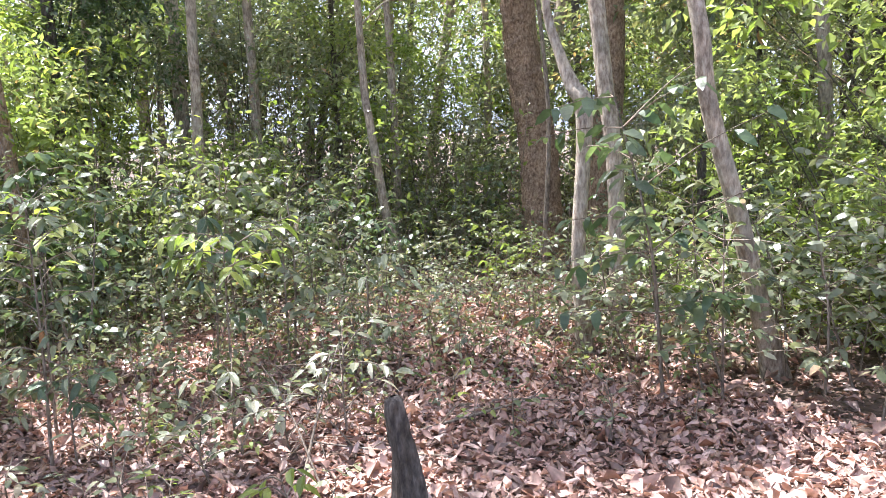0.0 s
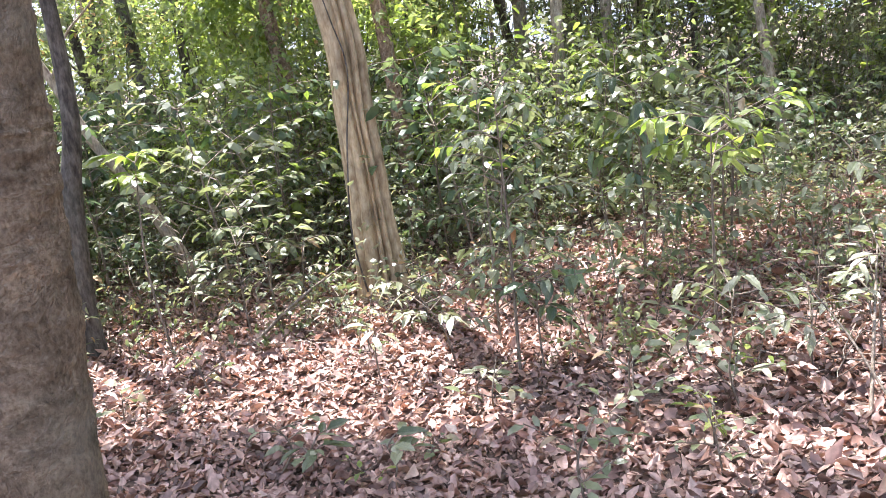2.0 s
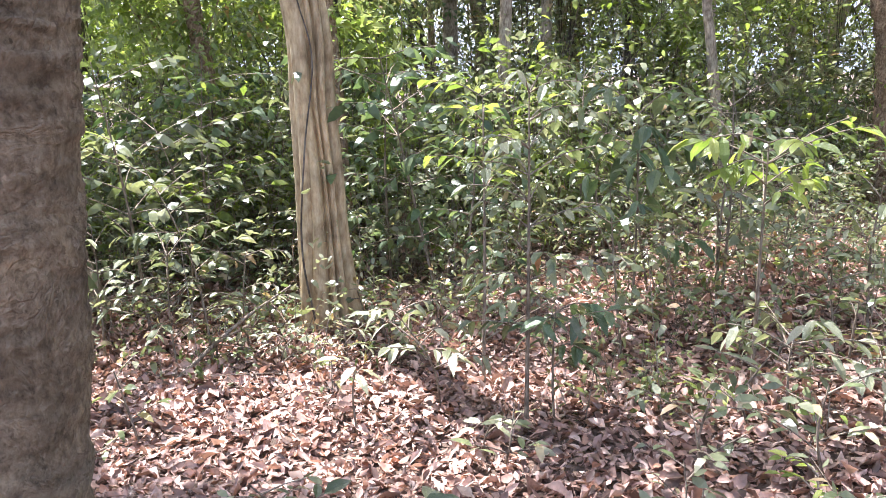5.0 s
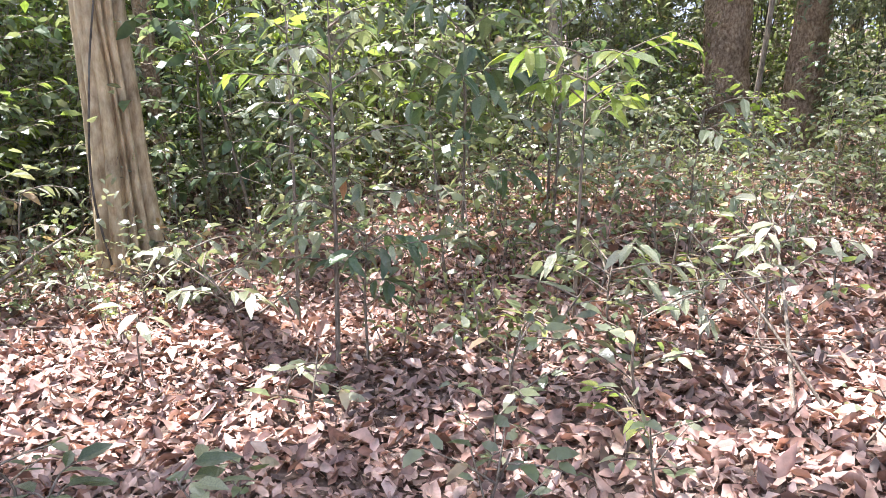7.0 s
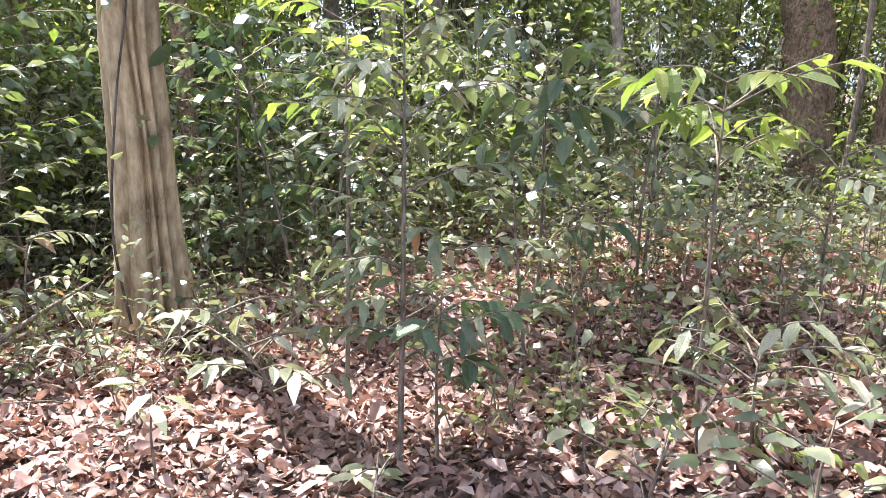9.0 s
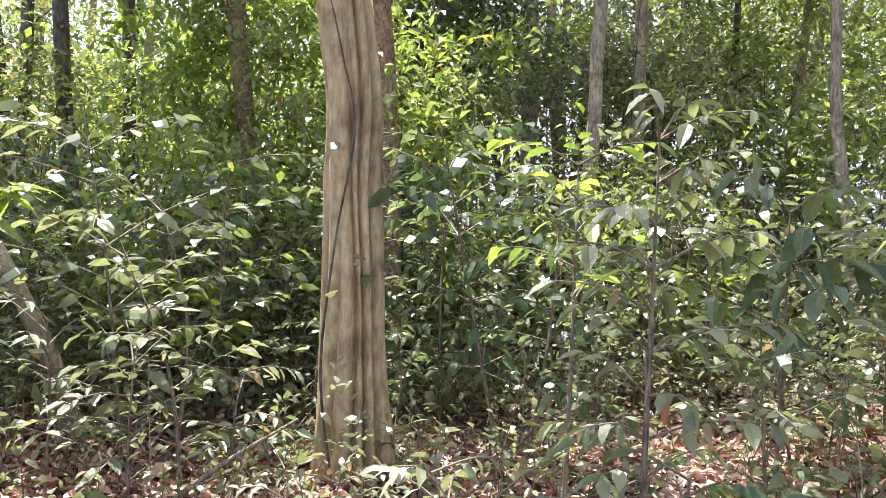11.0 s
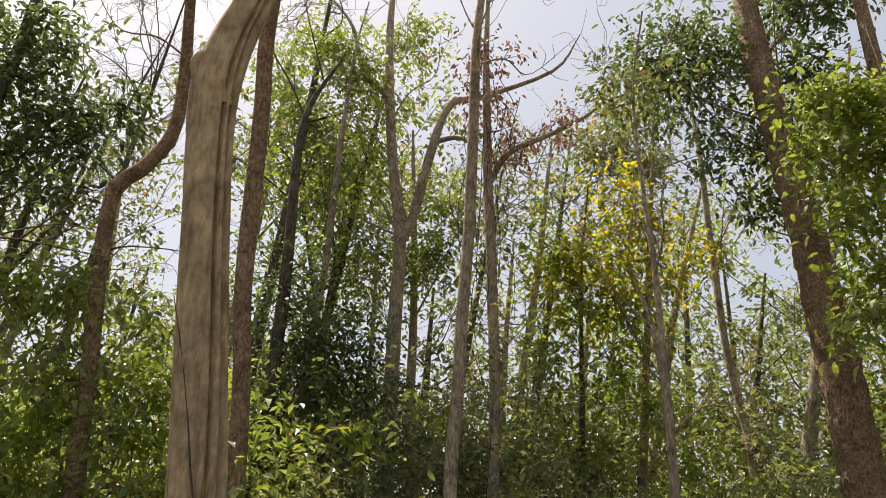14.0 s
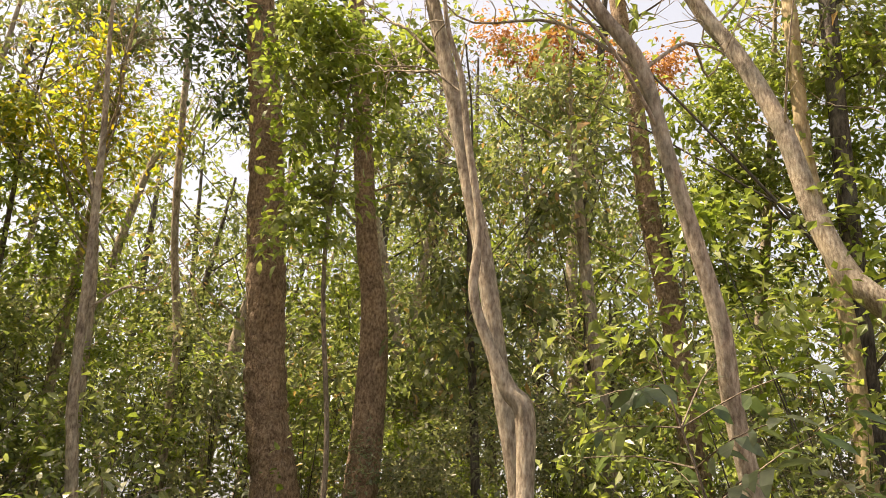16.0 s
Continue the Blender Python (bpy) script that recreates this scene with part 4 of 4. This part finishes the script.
def hero(name, label, x, y, height, seed, twigs, per_twig, leaf, key, reach=0.3, hang=0.6, low=0.25, lean=(0, 0), odd=None):
    """A plant whose leaves can be told apart: a branched stem and single leaves on it."""
    rng = np.random.default_rng(seed)
    root = thing(name, label, "plant", (x, y, float(ground(np.float64(x), np.float64(y)))))
    tip = np.array([lean[0], lean[1], height])
    stem = spline([(0, 0, -0.03, 0.005 + 0.005 * height), (*(tip * 0.5 + rng.normal(size=3) * 0.03), 0.004 + 0.003 * height), (*tip, 0.003)], 14)
    limbs, spots = [stem], []
    for k in range(twigs):
        q = stem[int(14 * low + (13.9 - 14 * low) * (k + rng.random()) / twigs)][:3]
        a = 2.4 * k + rng.normal() * 0.5
        out = np.array([math.cos(a), math.sin(a), rng.uniform(0.0, 0.6)])
        end = q + out * reach * rng.uniform(0.6, 1.2)
        limb = spline([(*q, 0.005), (*((q + end) / 2 + np.array([0, 0, 0.03])), 0.0035), (*end, 0.002)], 7)
        limbs.append(limb)
        for j in range(per_twig):
            p = limb[min(6, int(7 * (0.3 + 0.7 * (j + 0.6) / per_twig)))][:3]
            flat = np.array([-out[1], out[0], 0.0]) * (1 if j % 2 else -1)
            spots.append((p, flat * rng.uniform(0.3, 1.0) + out * rng.uniform(0.5, 1.0) + np.array([0, 0, -hang * rng.uniform(0.2, 1.3)])))
    part("stem", tubes_mesh("stem", limbs, TWIG, 6), root)
    dead = min(range(len(spots)), key=lambda n: abs(spots[n][0][2] - 0.98) + abs(spots[n][0][0])) if odd else -1
    for n, (p, way) in enumerate(spots):
        t = Vector(way).normalized()
        side = Vector((rng.normal() * 0.3, rng.normal() * 0.3, 1)).cross(t).normalized()
        up = t.cross(side)
        size = leaf * rng.uniform(0.5, 1.0)
        ob = part("leaf", LEAVES[odd if n == dead else key][int(rng.integers(3))], root, "dead rust-red leaf" if n == dead else "")
        ob.matrix_local = Matrix.Translation(p) @ Matrix((t, side, up)).transposed().to_4x4() @ Matrix.Scale(size, 4)
    return root


hero("sapling", "green sapling with drooping dusty leaves and one red leaf", 1.3, -1.95, 1.75, 1, 28, 7, 0.125, "shrub", 0.33, 0.7, 0.3, odd="rust")
hero("shrub", "dull green shrub with large overlapping leaves", 1.45, -1.95, 0.68, 31, 10, 6, 0.17, "deep", 0.3, 0.5, 0.45)
hero("sapling", "tall thin sapling topped with bright green leaves", 1.2, -1.2, 1.75, 2, 10, 5, 0.17, "bright", 0.3, 0.4, 0.7)
hero("shrub", "low pale-leaved shrub leaning out over leaf litter", 0.9, -1.55, 0.62, 3, 9, 6, 0.15, "pale", 0.36, 0.5, 0.45, (-0.25, -0.1))
hero("shrub", "low shrub with pale hanging leaves on dry litter", 2.45, -2.45, 0.42, 4, 8, 5, 0.14, "pale", 0.36, 0.8, 0.4)
hero("shrub", "small pale leafy shrub over dead leaves", 2.75, -2.7, 0.3, 5, 6, 4, 0.11, "pale", 0.3, 0.6, 0.4)
hero("sapling", "dark sapling with long hanging glossy leaves", 2.35, -0.6, 1.45, 6, 13, 5, 0.25, "deep", 0.38, 1.1, 0.4)
hero("sapling", "sunlit sapling with broad yellow-green leaves", 2.45, -2.1, 1.3, 7, 11, 6, 0.17, "bright", 0.4, 0.7, 0.72)
hero("sapling", "slender sapling with dusty hanging leaves", 3.0, -0.6, 1.5, 27, 16, 6, 0.15, "shrub", 0.38, 0.8, 0.3)
hero("sapling", "slender sapling with a bright leaf rosette on top", -1.3, -0.85, 1.5, 8, 7, 6, 0.22, "bright", 0.16, 0.3, 0.85)
hero("shrub", "leafy dusty green shrub on the litter", -0.75, -0.6, 0.85, 9, 11, 5, 0.13, "shrub", 0.38, 0.4, 0.3)
hero("shrub", "pale dusty shrub beside the fluted tree", -0.3, -0.35, 0.7, 10, 9, 5, 0.12, "pale", 0.32, 0.4, 0.3)
hero("shrub", "leafy green shrub with upturned leaves", -1.3, -0.3, 0.95, 11, 11, 5, 0.14, "shrub", 0.4, 0.4, 0.3)
hero("seedling", "broad-leaved grey-green seedling on dead leaves", 0.2, -2.95, 0.16, 12, 4, 3, 0.15, "shrub", 0.12, 0.2, 0.5)
hero("seedling", "broad-leaved seedling among fallen leaves", 0.6, -3.05, 0.22, 13, 4, 3, 0.14, "shrub", 0.1, 0.2, 0.5)
hero("seedling", "pale small-leaved seedling at the tree foot", 0.35, -0.75, 0.26, 14, 6, 5, 0.09, "pale", 0.2, 0.2, 0.4)
hero("seedling", "pale seedling with spread leaves", 0.0, -0.8, 0.22, 15, 5, 5, 0.09, "pale", 0.2, 0.2, 0.4)
hero("seedling", "seedling with three pale leaves on dead leaves", 1.07, -2.2, 0.2, 28, 3, 2, 0.13, "pale", 0.1, 0.2, 0.7)
hero("seedling", "green seedling with three pale leaves", 0.42, -1.8, 0.36, 16, 3, 2, 0.15, "pale", 0.1, 0.3, 0.8)
hero("seedling", "small plant with rounded glossy green leaves", 2.6, -4.08, 0.42, 17, 6, 3, 0.13, "bright", 0.15, 0.6, 0.5)
hero("seedling", "bright seedling pushing through the litter", 2.1, -3.25, 0.22, 18, 5, 4, 0.09, "bright", 0.12, 0.3, 0.4)
hero("shrub", "dusty shrub with pale leaves beside dry twigs", 3.1, -2.7, 0.55, 19, 9, 5, 0.14, "pale", 0.35, 0.5, 0.35)
hero("sapling", "young sapling with dull green hanging leaves", 3.5, -1.5, 0.95, 20, 11, 5, 0.14, "shrub", 0.32, 0.8, 0.35)
hero("shrub", "tall shrub with bright yellow-green sprays of leaves", -3.2, 5.25, 1.9, 29, 10, 8, 0.17, "bright", 0.55, 0.35, 0.7)
hero("sapling", "thin sapling bearing a few golden leaves", 1.05, 3.35, 3.25, 21, 3, 4, 0.14, "gold", 0.14, 0.5, 0.97)

stump = thing("stump", "short dark rotting stump standing in dead leaves", "stump", (3.22, -3.88, 0.28))
part("trunk", trunk_mesh("trunk", [(0, 0, -0.06, 0.085), (-0.02, 0.01, 0.2, 0.06), (-0.05, 0.02, 0.42, 0.05), (-0.07, 0.02, 0.57, 0.04), (-0.075, 0.02, 0.6, 0.012)], BARK_DARK, 40, 24, lump=0.1, flakes=0.2, seed=5), stump)

vine = thing("vine", "thin dry vine clinging to the fluted trunk", "vine", (0.1, -0.12, 0.0))
part("stem", tubes_mesh("stem", [spline([(0.05, -0.02, 0.0, 0.008), (-0.03, 0.0, 0.6, 0.008), (0.02, 0.05, 1.3, 0.007), (0.1, 0.09, 1.9, 0.006), (0.02, 0.1, 2.3, 0.006), (-0.1, 0.13, 2.75, 0.005), (-0.25, 0.2, 3.2, 0.003)], 40)], BARK_DARK, 6), vine)
for k, (dx, dy, z) in enumerate(((0.19, 0.02, 1.58), (0.15, 0.02, 1.16), (-0.1, 0.05, 0.7), (0.2, 0.0, 1.2), (0.05, -0.02, 0.6), (0.22, 0.0, 0.75), (0.12, -0.02, 0.45), (-0.02, 0.0, 1.0))):
    lf = part("leaf", LEAVES["pale"][k % 3], vine)
    lf.matrix_local = pose(dx, dy, z, 20 * k, -20, -60 - 47 * k) @ Matrix.Scale(0.09, 4)


for k in range(16):
    vr = np.random.default_rng(800 + k)
    x, y, top = 2.85 + vr.normal() * 0.28, 5.12 + vr.normal() * 0.15, vr.uniform(7.6, 9.6)
    hang = thing("hanging_vine", "thin dry vine hanging from a grey tree", "vine", (x, y, top), "vines hanging from the grey tree")
    fall = vr.uniform(1.2, 3.6)
    bow = vr.normal(size=2) * 0.25
    part("stem", tubes_mesh("stem", [spline([(0, 0, 0, 0.007), (bow[0], bow[1] * 0.4, -fall * 0.35, 0.006), (-bow[0] * 0.6, bow[1] * 0.3, -fall * 0.7, 0.006), (bow[0] * 0.3, 0, -fall, 0.004)], 22)], BARK_DARK, 5), hang)

def stick(seed, x, y, length, turn, lift, radius):
    rng = np.random.default_rng(seed)
    z = float(ground(np.float64(x), np.float64(y)))
    root = thing("fallen_branch", "dry bare fallen branch lying on litter", "branch", (x, y, z))
    d = np.array([math.cos(turn), math.sin(turn), 0]) * length
    main = spline([(0, 0, 0.02, radius), (*(d * 0.5 + np.array([0, 0, lift * 0.6])), radius * 0.8), (*(d + np.array([0, 0, lift])), radius * 0.4)], 10)
    limbs = [main]
    for _ in range(4):
        q = main[int(rng.integers(3, 9))][:3]
        limbs.append(spline([(*q, radius * 0.5), (*(q + rng.normal(size=3) * 0.08 + d * 0.1), radius * 0.35), (*(q + rng.normal(size=3) * np.array([0.16, 0.16, 0.05]) + d * 0.2 + np.array([0, 0, 0.05])), 0.002)], 6))
    part("stem", tubes_mesh("stem", limbs, TWIG, 6), root)


for k, (x, y, l, t, h, r) in enumerate(((2.75, -3.3, 0.7, 1.1, 0.6, 0.009), (2.85, -3.35, 0.6, 1.9, 0.5, 0.007), (-0.7, -0.9, 0.9, 0.7, 0.45, 0.016), (3.3, -2.9, 1.1, 0.2, 0.08, 0.012), (3.6, -3.3, 0.9, 2.6, 0.05, 0.01), (1.0, -0.9, 0.9, 0.4, 0.35, 0.008), (-1.6, -2.2, 0.8, 0.3, 0.03, 0.01), (4.2, -2.4, 1.3, 2.9, 0.06, 0.012), (0.3, -1.2, 0.7, 3.0, 0.04, 0.008), (1.9, -2.0, 0.8, 0.9, 0.1, 0.006))):
    stick(700 + k, x, y, l, t, h, r)

# ---- bushes that close the view ----


def bush_meshes(seed, height, spread, count, size, mat):
    rng = np.random.default_rng(seed)
    clumps = [(rng.normal() * spread * 0.5, rng.normal() * spread * 0.5, height * rng.uniform(0.1, 0.95), spread * rng.uniform(0.3, 0.55)) for _ in range(12)]
    limbs = []
    for x, y, z, r in clumps:
        limbs.append(spline([(x * 0.1, y * 0.1, -0.05, 0.011), (x * 0.5, y * 0.5, z * 0.5, 0.008), (x, y, z, 0.004)], 8))
    v, f = clump_leaves(rng, clumps, count, size * 1.1, None, hang=0.2)
    return tubes_mesh("stem", limbs, BARK_DARK, 3), mesh_of("leaves", v, f, mat)


bushes = [plant("bush", lab, "bush", bush_meshes(400 + i, h, s, n, z, mt), "bushes behind the undergrowth")
          for i, (h, s, n, z, mt, lab) in enumerate([
              (2.6, 1.1, 1800, 0.092, SHRUB, "tall dusty green bush with many stems"), (3.4, 1.3, 2300, 0.085, OLIVE, "tall olive-green bush with drying leaves"),
              (2.2, 1.0, 1300, 0.11, SHRUB, "dense dusty-green rounded bush"), (4.2, 1.4, 2700, 0.085, SHRUB, "very tall leafy green bush"),
              (3.0, 1.2, 2000, 0.085, BRIGHT, "sunlit yellow-green leafy bush"), (3.8, 1.3, 2200, 0.10, BRIGHT, "high sunlit thicket bush")])]
set_out(rng, bushes, scattered(rng, 66, (-8, 12, 2.6, 10), 0.95, lambda x, y: y > (2.6 + 0.1 * abs(x - 1) if x < 3 else 4.4)) + scattered(rng, 32, (7.6, 15, -8, 4), 1.15, lambda x, y: True) + scattered(rng, 9, (7.3, 9.4, -3.0, 2.0), 0.8, lambda x, y: True) + scattered(rng, 16, (-10, -3.4, -5, 4), 1.1, lambda x, y: True), 0.8, 1.2)

# ---- the forest beyond and around ----


def wood_tree(seed, height, leaf, bark, count):
    rng = np.random.default_rng(seed)
    top = np.array([rng.normal() * 0.8, rng.normal() * 0.8, height])
    pts = [(0, 0, -0.1, 0.14), (top[0] * 0.2, top[1] * 0.3, height * 0.35, 0.11), (top[0] * 0.7, top[1] * 0.6, height * 0.7, 0.08), (*top, 0.03)]
    clumps = [(top[0] * 0.7 + rng.normal() * 1.3, top[1] * 0.7 + rng.normal() * 1.3, height * rng.uniform(0.3, 1.0), rng.uniform(0.6, 1.3)) for _ in range(16)]
    root = thing("tree", "slender forest tree with a loose green crown", "tree", group="trees of the forest beyond")
    part("trunk", trunk_mesh("trunk", pts, bark, 30, 10, seed=seed), root)
    part("bough", tubes_mesh("bough", limbs_to(rng, spline(pts, 30), clumps, 0.03, 1), bark, 3), root)
    v, f = clump_leaves(rng, clumps, count, 0.15, None)
    part("crown", mesh_of("crown", v, f, leaf), root)
    return root


def bare_tree(seed, height, bark):
    """A tree that has shed its leaves: a trunk and a net of fine boughs and twigs."""
    rng = np.random.default_rng(seed)
    lean = rng.normal(size=2) * 0.6
    pts = [(0, 0, -0.1, 0.1), (lean[0] * 0.3, lean[1] * 0.3, height * 0.4, 0.075), (lean[0] * 0.6, lean[1] * 0.8, height * 0.7, 0.05), (*lean, height, 0.012)]
    line = spline(pts, 40)
    root = thing("tree", "slender leafless forest tree with a net of twigs", "tree", group="leafless trees of the forest")
    part("trunk", trunk_mesh("trunk", pts, bark, 30, 10, seed=seed), root)
    for _ in range(11):
        q = line[int(rng.integers(15, 38))]
        a, reach = rng.uniform(0, 2 * math.pi), rng.uniform(1.0, 2.4)
        out = np.array([math.cos(a), math.sin(a), rng.uniform(0.2, 1.3)]) * reach
        w = min(0.022, q[3] * 0.5)
        bough = spline([(*q[:3], w), (*(q[:3] + out * 0.35 + rng.normal(size=3) * 0.15), w * 0.7), (*(q[:3] + out * 0.7 + rng.normal(size=3) * 0.25), w * 0.45), (*(q[:3] + out + rng.normal(size=3) * 0.3), 0.003)], 12)
        limbs = [bough]
        for _ in range(9):
            k = bough[int(rng.integers(3, 12))][:3]
            way = unit(out * 0.5 + rng.normal(size=3) * reach * 0.7)
            e = k + way * rng.uniform(0.4, 1.1)
            twig = spline([(*k, w * 0.35), (*((k + e) / 2 + rng.normal(size=3) * 0.1), w * 0.25), (*e, 0.003)], 6)
            limbs.append(twig)
            for _ in range(3):
                k2 = twig[int(rng.integers(2, 6))][:3]
                e2 = k2 + unit(way + rng.normal(size=3) * 0.8) * rng.uniform(0.15, 0.5)
                limbs.append(spline([(*k2, 0.004), (*((k2 + e2) / 2 + rng.normal(size=3) * 0.04), 0.0035), (*e2, 0.003)], 4))
        part("branch", tubes_mesh("branch", limbs, bark, 3), root)
    return root


woods = [wood_tree(500 + i, h, lf, bk, n) for i, (h, lf, bk, n) in enumerate([(10, OLIVE, BARK_DARK, 3000), (12, OLIVE, BARK_GREY, 3000), (8, SHRUB, BARK_DARK, 3000), (10, BRIGHT, BARK_GREY, 3000), (13, BRIGHT, BARK_DARK, 3000)])]


def beyond(x, y):
    d = math.hypot(x - 0.6, y + 4.4)
    return d > 12.5


def ahead(x, y):
    return beyond(x, y) and -50 < math.degrees(math.atan2(x - 0.6, y + 4.4)) < 105


# the last 26 also ring the unseen sides, added for their shade and reflections
set_out(rng, woods, scattered(rng, 60, (-16, 24, -9, 20), 1.9, ahead) + scattered(rng, 18, (9.5, 18, -8, 9), 1.6, lambda x, y: math.hypot(x - 1, y + 4.4) > 9.5) + scattered(rng, 26, (-24, 30, -24, 30), 4.0, beyond), 0.75, 1.15)
bare = [bare_tree(600 + i, h, bk) for i, (h, bk) in enumerate([(11, BARK_GREY), (12.5, BARK_DARK), (10, BARK_GREY)])]
set_out(rng, bare, scattered(rng, 13, (-7, 13, 6.5, 13), 1.6, lambda x, y: True) + scattered(rng, 4, (10.5, 15, -6, 5), 1.5, lambda x, y: True), 0.85, 1.2)
